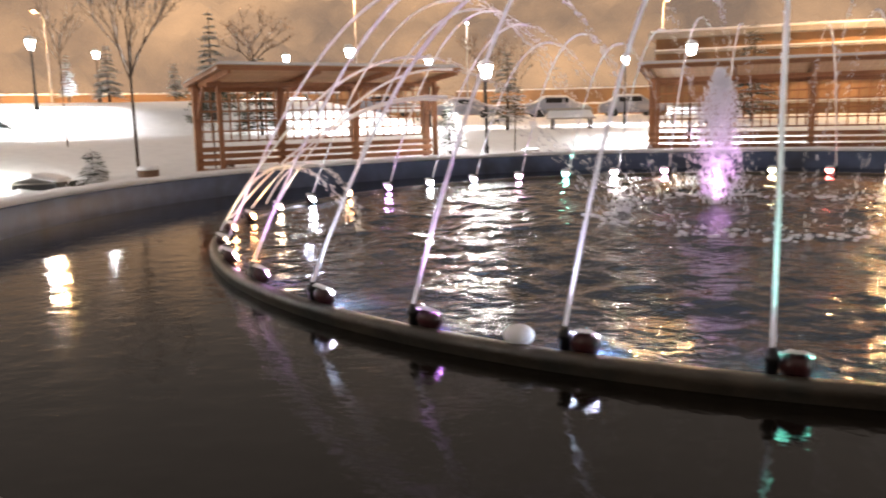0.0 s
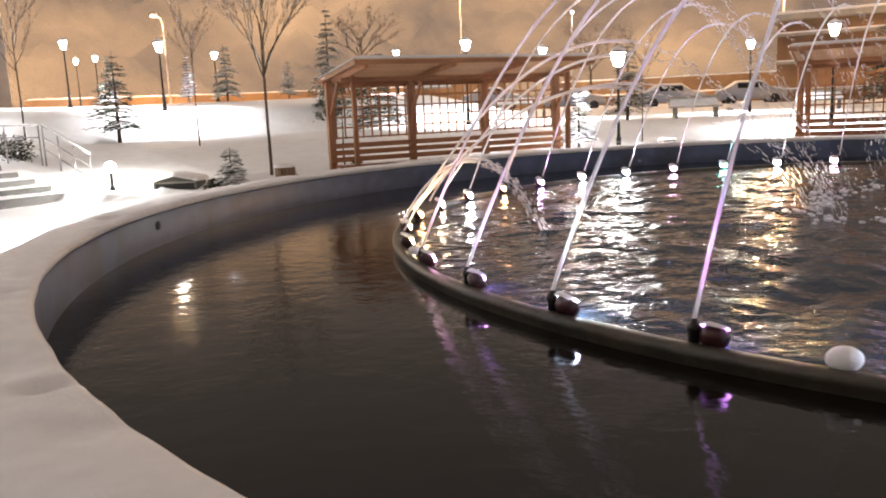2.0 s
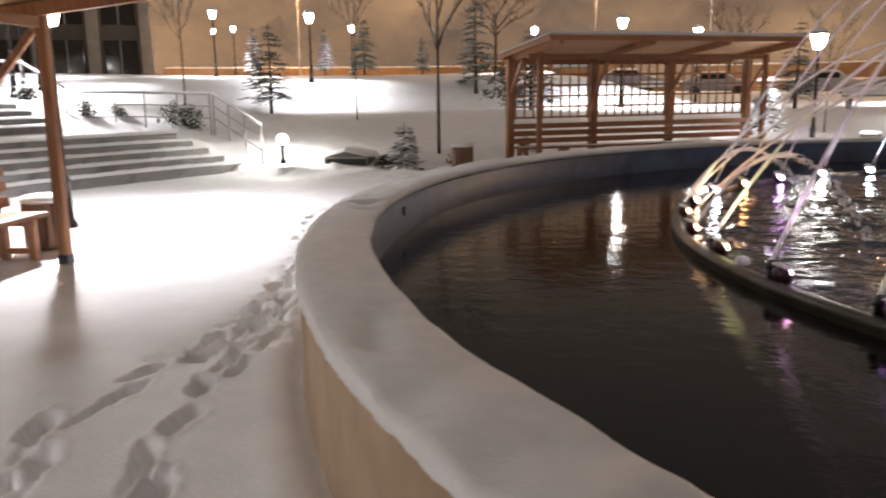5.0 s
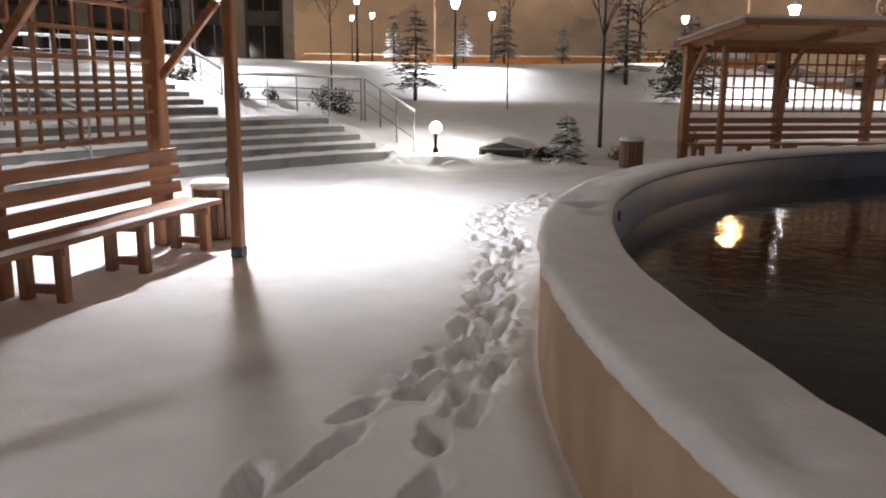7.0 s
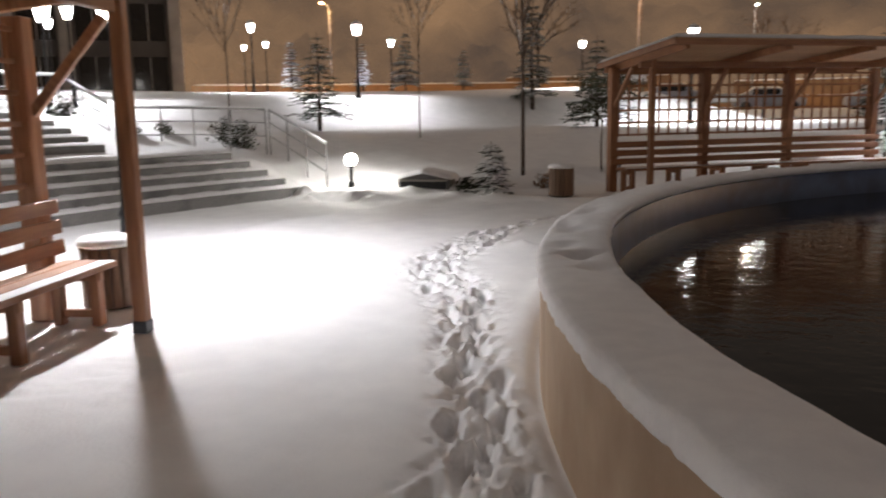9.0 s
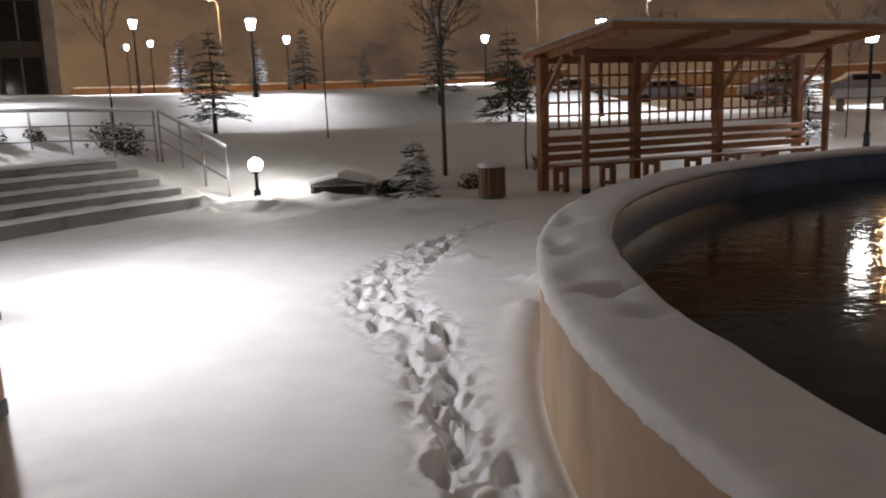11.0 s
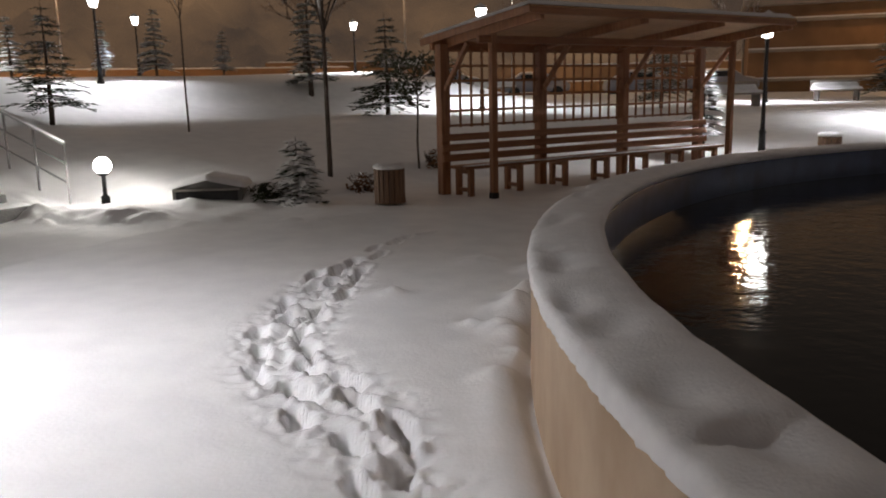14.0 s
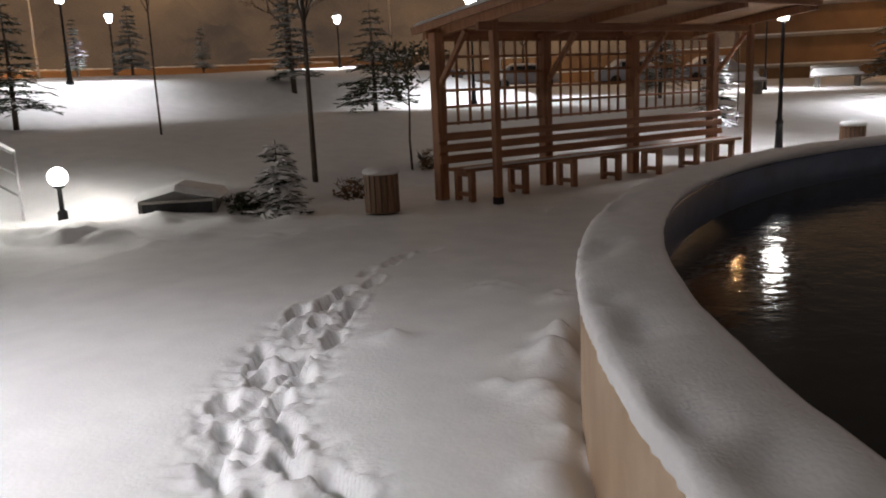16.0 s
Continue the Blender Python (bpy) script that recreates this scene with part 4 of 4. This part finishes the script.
for k in range(40):
    tint = TINTS.get(4 + 9 * k, "white")
    a = 4.6 + 9 * k
    t = thing("fountain_nozzle", Matrix.Translation(ring_polar(R_NOZ, a, WATER_IN)) @ pose(0, 0, 0, 0, 0, a + 90), "black nozzle with a round lamp capped with snow", "nozzle", "nozzles of the fountain ring")
    bm = bmesh.new()
    lathe(bm, [(0.028, -0.2), (0.028, 0.09), (0.036, 0.095), (0.036, 0.115), (0.014, 0.15), (0.009, 0.155), (0, 0.155)], 12)
    part("nozzle_pipe", bm, BLACK, t, smooth=True)
    m = pose(0.095, 0.01, 0.065, -62, 0, 0) @ Matrix.Scale(0.72, 4)
    bm = bmesh.new()
    lathe(bm, [(0.0, -0.055), (0.045, -0.055), (0.085, -0.03), (0.098, 0.02), (0.098, 0.055), (0.084, 0.06), (0.080, 0.045)], 20)
    o = part("lamp_housing", bm, HOUSING, t, "dark red lamp housing", True)
    o.matrix_basis = m
    bm = bmesh.new()
    lathe(bm, [(0.082, 0.046), (0.076, 0.062), (0.05, 0.08), (0.0, 0.088)], 20)
    o = part("lens", bm, LENS_MAT[tint], t, tint + " glowing lens", True)
    o.matrix_basis = m
    box("bracket", (0.09, 0.025, 0.02), (0.05, 0.0, 0.0), BLACK, t, chamfer=0.003)
    bm = bmesh.new()
    g = bmesh.ops.create_uvsphere(bm, u_segments=14, v_segments=8, radius=0.1)
    bmesh.ops.delete(bm, geom=[v for v in bm.verts if v.co.z < -0.02], context="VERTS")
    for v in bm.verts:
        v.co = Vector((v.co.x * 0.74, v.co.y * 0.62, v.co.z * 0.24 - v.co.y * 0.25 + 0.118)) + Vector((0.095, 0.02, 0)) + Vector((0, 0, 0.012 * noise.noise(v.co * 20 + Vector((k, 0, 0)))))
    part("snow_cap", bm, SNOW_CAP, t, "cap of snow", True)
    c = ring_polar(R_NOZ - 0.12, a, WATER_IN + 0.16)
    lamp("nozzle_lamp", "SPOT", c, 34 if 100 < a < 205 else 18, LENS[tint], 0.06, ring_polar(R_NOZ - 1.0, a, WATER_IN + 1.9), 80, 0.8)
    rj = random.Random(500 + k)
    jet(a, 4.1 + rj.uniform(-0.25, 0.25), (1.5 if 160 < a < 200 else 2.3) + rj.uniform(-0.25, 0.2), 600 + k, thick=0.0145)
jet(188.5, 1.35, 0.62, 700)
jet(170.5, 1.2, 0.55, 701)

for a, r in ((236.1, 0.070), (198.5, 0.045)):
    bm = bmesh.new()
    rl = random.Random(int(a))
    lump(bm, (0, 0, 0), r, (1.1, 1.0, 0.8), rl, 3, 0.06)
    ob = part("snow_lump", bm, SNOW_CAP, None, smooth=True)
    ob.location = ring_polar(R_RING - 0.12, a, 0.345 + r * 0.5)
    tagged(ob, "rounded lump of snow on the wet curb", "snow", "snow lumps on the curb")

# frothy plume in the middle
pb = Vector((3.35, 9.9, WATER_IN))
plume = thing("fountain_plume", Matrix.Identity(4), "white frothy column of water in the middle of the fountain", "water jet")
bm = bmesh.new()
rg = random.Random(77)
for k in range(3200):
    f = rg.random() ** 0.8
    zz = 1.62 * f
    w = 0.06 + 0.21 * math.sin(math.pi * min(1, f * 0.9 + 0.12)) + 0.05 * (1 - f)
    p = pb + Vector((rg.gauss(0, 0.55) * w, rg.gauss(0, 0.55) * w, zz))
    tube(bm, [p, p + Vector((rg.uniform(-0.01, 0.01), rg.uniform(-0.01, 0.01), rg.uniform(0.02, 0.07)))], [rg.uniform(0.004, 0.013), 0.002], 4)
tagged(part("froth", bm, SPRAY, plume), kind="stuff")
lamp("plume_lamp", "SPOT", pb + Vector((0, 0, 0.03)), 60, (1.0, 0.42, 0.95), 0.1, pb + Vector((0, 0, 2)), 70, 0.7)

# foam where the jets come down
foam = bmesh.new()
rg = random.Random(88)
for k in range(40):
    p = ring_polar(R_NOZ - 4.05 + rg.uniform(-0.3, 0.3), 4 + 9 * k + rg.uniform(-2, 2), WATER_IN + 0.03)
    for _ in range(10):
        lump(foam, p + Vector((rg.gauss(0, 0.10), rg.gauss(0, 0.10), rg.uniform(0, 0.03))), rg.uniform(0.008, 0.03), (1.4, 1.4, 0.7), rg, 1)
    for _ in range(6):
        q = p + Vector((rg.gauss(0, 0.07), rg.gauss(0, 0.07), rg.uniform(0.03, 0.16)))
        lump(foam, q, rg.uniform(0.004, 0.010), (1, 1, 1.4), rg, 1)
ob = new("foam", mesh_of("foam", foam, SPRAY))
tagged(ob, "white splashes where the jets fall back into the water", "foam", kind="stuff")


# ---- the park's far side ----
def facade(m, width, height, bays, label, wall=WALLS):
    t = thing("building", m, label, "building")
    box("wall", (width, 6, height), (0, 3.2, height / 2 - 0.5), wall, t, chamfer=0.02)
    box("roof", (width + 0.8, 7.2, 0.35), (0, 3.0, height - 0.35), PILLAR, t, chamfer=0.03)
    box("roof_snow", (width + 0.6, 7.0, 0.16), (0, 3.0, height - 0.09), SNOW_CAP, t, chamfer=0.05, label="snow on the roof")
    step = width / bays
    for k in range(bays + 1):
        if wall == WALLS:
            box("pillar", (0.75, 0.7, height - 0.6), (-width / 2 + k * step, -0.2, height / 2 - 0.8), PILLAR, t, chamfer=0.03)
    if wall == OCHRE:
        for q in range(3):
            box("ledge", (width, 0.5, 0.16), (0, -0.1, 0.8 + q * 1.7), PILLAR, t, chamfer=0.03)
            box("ledge_snow", (width, 0.46, 0.09), (0, -0.12, 0.925 + q * 1.7), SNOW_CAP, t, chamfer=0.03, label="snow on the ledge")
        return t
    for k in range(bays):
        for q in range(int(height / 3.4)):
            w = box("window", (step - 1.2, 0.12, 2.3), (-width / 2 + (k + 0.5) * step, 0.17, 1.6 + q * 3.3), DARKGLASS, t, chamfer=0.02, label="dark unlit window")
            box("window_bar", (0.09, 0.07, 2.3), (0, -0.06, 0), PILLAR, w, chamfer=0.01)
    return t


facade(pose(-46, 42.5, 2.5, 0, 0, 34), 26, 11, 8, "dark grey civic building with pale pillars")
facade(pose(30, 48.5, 1.0, 0, 0, -20), 34, 5.6, 8, "long low ochre building with a snowy flat roof", OCHRE)

# low garden walls stepping up the hillside, lit by the street
terraces = thing("terrace_walls", Matrix.Identity(4), "ochre retaining walls stepping up the far hillside", "wall", "", "structure")
for k, (a0, a1) in enumerate(((64, 99), (103, 131), (70, 92), (96, 108))):
    r, z = (62, 66, 70, 73)[k], (1.7, 3.3, 3.2, 4.0)[k]
    arc_block("terrace_wall", r, r + 0.5, a0, a1, z - 1.5, z + 0.45, OCHRE, terraces)
    arc_snow("terrace_snow", r, r + 0.6, a0, a1, z + 0.45, 0.12, terraces, 80 + k)

# wooded hill behind, its surface glowing in place of haze
HILL = material("wooded_hill_haze", (0.075, 0.052, 0.038), 0.95, second=(0.030, 0.024, 0.020), scale=0.35, detail=10, stain=(0.11, 0.085, 0.065), stain_scale=0.12, stain_lo=0.5, stain_hi=0.75, bump=1.0, bump_scale=0.9, bump_dist=1.2, stretch=(1, 1, 0.6))
ah = np.radians(np.arange(10, 235, 0.5))
rh = np.concatenate([np.linspace(84, 100, 24), np.linspace(102, 150, 16)])
AH, RH = np.meshgrid(ah, rh, indexing="ij")
hx, hy = CX + RH * np.cos(AH), CY + RH * np.sin(AH)
hz = np.interp(RH, [84, 92, 104, 150], [2.0, 9.0, 17.0, 30.0]) + (3.5 * soft_noise(hx, hy, 0.12, 91) + 2.6 * soft_noise(hx, hy, 0.4, 92) + 1.5 * soft_noise(hx, hy, 1.1, 93)) * np.clip((RH - 84) / 5, 0, 1)
# patchy brown emission stands in for lamplit haze over the slope
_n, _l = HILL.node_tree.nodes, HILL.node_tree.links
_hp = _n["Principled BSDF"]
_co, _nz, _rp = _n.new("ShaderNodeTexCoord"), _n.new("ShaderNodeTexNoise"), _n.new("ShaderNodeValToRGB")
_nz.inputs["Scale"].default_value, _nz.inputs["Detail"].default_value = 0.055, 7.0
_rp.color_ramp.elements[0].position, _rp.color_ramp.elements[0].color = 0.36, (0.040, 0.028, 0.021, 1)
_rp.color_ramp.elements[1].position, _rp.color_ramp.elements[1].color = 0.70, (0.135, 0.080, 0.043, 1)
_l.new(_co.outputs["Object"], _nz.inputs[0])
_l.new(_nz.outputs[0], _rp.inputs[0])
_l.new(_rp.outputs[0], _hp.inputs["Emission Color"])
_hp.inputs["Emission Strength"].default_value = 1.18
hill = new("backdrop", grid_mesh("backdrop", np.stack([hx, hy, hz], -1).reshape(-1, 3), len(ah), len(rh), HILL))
tagged(hill, "dark wooded hillside behind the park at night, with haze put in as a glow", "hillside", kind="structure")

# street lamps on the road below the hill
SODIUM = glow("sodium_glow", (1.0, 0.52, 0.14), 4.5)


def street_lamp(x, y, h, mat, colour, power):
    z = float(ground_height(x, y))
    t = thing("street_lamp", pose(x, y, z, 0, 0, -90), "tall grey street lamp glowing over the road", "street lamp", "street lamps on the road")
    bm = bmesh.new()
    tube(bm, [(0, 0, -0.2), (0, 0, h * 0.6), (0, 0, h - 0.4), (0.3, 0, h), (1.2, 0, h + 0.1)], [0.1, 0.075, 0.06, 0.05, 0.04], 8)
    part("pole", bm, STEEL, t, smooth=True)
    box("head", (0.7, 0.26, 0.12), (1.4, 0, h + 0.1), STEEL, t, chamfer=0.03)
    box("lens", (0.56, 0.2, 0.07), (1.4, 0, h + 0.02), mat, t, chamfer=0.02, label="glowing lens").visible_shadow = False
    lamp("street_light", "POINT", (x, y - 1.4, z + h - 0.25), power, colour, 0.25)


# those at x = -6.5, 26 and -45 are added to light hill and walls orange
for x, y, h in ((-28.8, 60.0, 6.3), (-6.5, 62.0, 8.5), (16.0, 60.0, 8.0), (26.0, 46.0, 8.0), (-45.0, 62.0, 8.5)):
    street_lamp(x, y, h, SODIUM, (1.0, 0.56, 0.25), 1200)
street_lamp(2.2, 74.0, 8.0, LAMP_WHITE, (1.0, 0.9, 0.75), 500)


def car(x, y, turn, paint, label):
    z = float(ground_height(x, y))
    t = thing("car", pose(x, y, z, 0, 0, turn), label, "car", "parked cars")
    bm = bmesh.new()
    prof = [(-2.05, 0.32), (-2.1, 0.62), (-1.95, 0.86), (-1.15, 0.95), (-0.55, 1.40), (0.85, 1.42), (1.5, 1.0), (2.0, 0.92), (2.1, 0.6), (2.05, 0.32)]
    rows = [[bm.verts.new((px, sy * (0.82 if pz < 1.1 else 0.66), pz)) for px, pz in prof] for sy in (-1, 1)]
    for k in range(len(prof)):
        j = (k + 1) % len(prof)
        bm.faces.new((rows[0][k], rows[0][j], rows[1][j], rows[1][k]))
    bm.faces.new(rows[0][::-1])
    bm.faces.new(rows[1])
    bmesh.ops.bevel(bm, geom=bm.edges[:], offset=0.06, segments=2, affect="EDGES")
    part("body", bm, paint, t, smooth=True)
    for sy in (-1, 1):
        box("side_window", (1.5, 0.02, 0.32), (0.15, sy * 0.745, 1.18), DARKGLASS, t, (sy * 19, 0, 0), chamfer=0.004)
        for wx in (-1.3, 1.3):
            bm = bmesh.new()
            bmesh.ops.create_cone(bm, cap_ends=True, segments=18, radius1=0.32, radius2=0.32, depth=0.2, matrix=Matrix.Translation((wx, sy * 0.76, 0.3)) @ Euler((radians(90), 0, 0)).to_matrix().to_4x4())
            part("wheel", bm, BLACK, t)
        box("headlight", (0.08, 0.3, 0.12), (-2.06, sy * 0.55, 0.68), STEEL, t, chamfer=0.02)
    u, v = np.meshgrid(np.linspace(-1.95, 2.0, 40), np.linspace(-0.74, 0.74, 12), indexing="ij")
    top = np.interp(u, [-1.95, -1.15, -0.55, 0.85, 1.5, 2.0], [0.88, 0.97, 1.42, 1.44, 1.02, 0.94])
    ed = np.minimum(np.minimum(u + 1.95, 2.0 - u), 0.74 - np.abs(v)) / 0.15
    zz = top + 0.10 * np.sqrt(np.clip(ed, 0, 1)) - 0.02
    part("snow_cover", grid_mesh("snow_cover", np.stack([u, v * np.where(top > 1.2, 0.86, 1.0), zz], -1).reshape(-1, 3), 40, 12, SNOW_CAP), SNOW_CAP, t, "snow on the bonnet and roof")


car(7.5, 54.0, 185, CARPAINT, "parked pale car under snow beyond the lawn")
car(12.5, 54.5, 178, CARPAINT, "parked pale car under snow beyond the lawn")
car(-4.0, 55.5, 182, CARPAINT, "parked pale car under snow beyond the lawn")
car(1.5, 56.0, 176, CARPAINT, "parked pale car under snow beyond the lawn")


def park_bench(x, y, turn):
    t = thing("park_bench", pose(x, y, float(ground_height(x, y)) - 0.02, 0, 0, turn), "pale park bench buried under snow on the lawn", "bench", "benches on the lawn")
    for sx in (-0.8, 0.8):
        box("leg", (0.08, 0.5, 0.45), (sx, 0, 0.22), STONE, t)
    for k in range(3):
        box("backrest_slat", (2.0, 0.04, 0.11), (0, 0.26 + 0.02 * k, 0.55 + 0.14 * k), PILLAR, t, (-8, 0, 0))
    box("seat", (2.0, 0.5, 0.06), (0, 0, 0.46), PILLAR, t)
    u, v = np.meshgrid(np.linspace(-1.0, 1.0, 30), np.linspace(-0.27, 0.34, 12), indexing="ij")
    ed = np.minimum(1 - np.abs(u), np.minimum(v + 0.27, 0.34 - v)) / 0.1
    z = 0.495 + 0.10 * np.sqrt(np.clip(ed, 0, 1)) + 0.30 * np.clip((v - 0.1) / 0.2, 0, 1) * np.clip(ed, 0, 1)
    part("bench_snow", grid_mesh("bench_snow", np.stack([u, v, z], -1).reshape(-1, 3), 30, 12, SNOW_CAP), SNOW_CAP, t, "thick snow on the bench")


park_bench(5.3, 33.9, 5)
park_bench(11.9, 39.6, -8)
park_bench(-6.4, 43.0, 4)
park_bench(-2.2, 43.5, -4)
for k, (x, y, h) in enumerate([(3.5, 70, 8)]):
    bare_tree(x, y, h, "large tree with rusty leaves lit by street lamps", 120 + k, fork=0.3, spread=0.55, thick=0.14, leaves=TWIG)
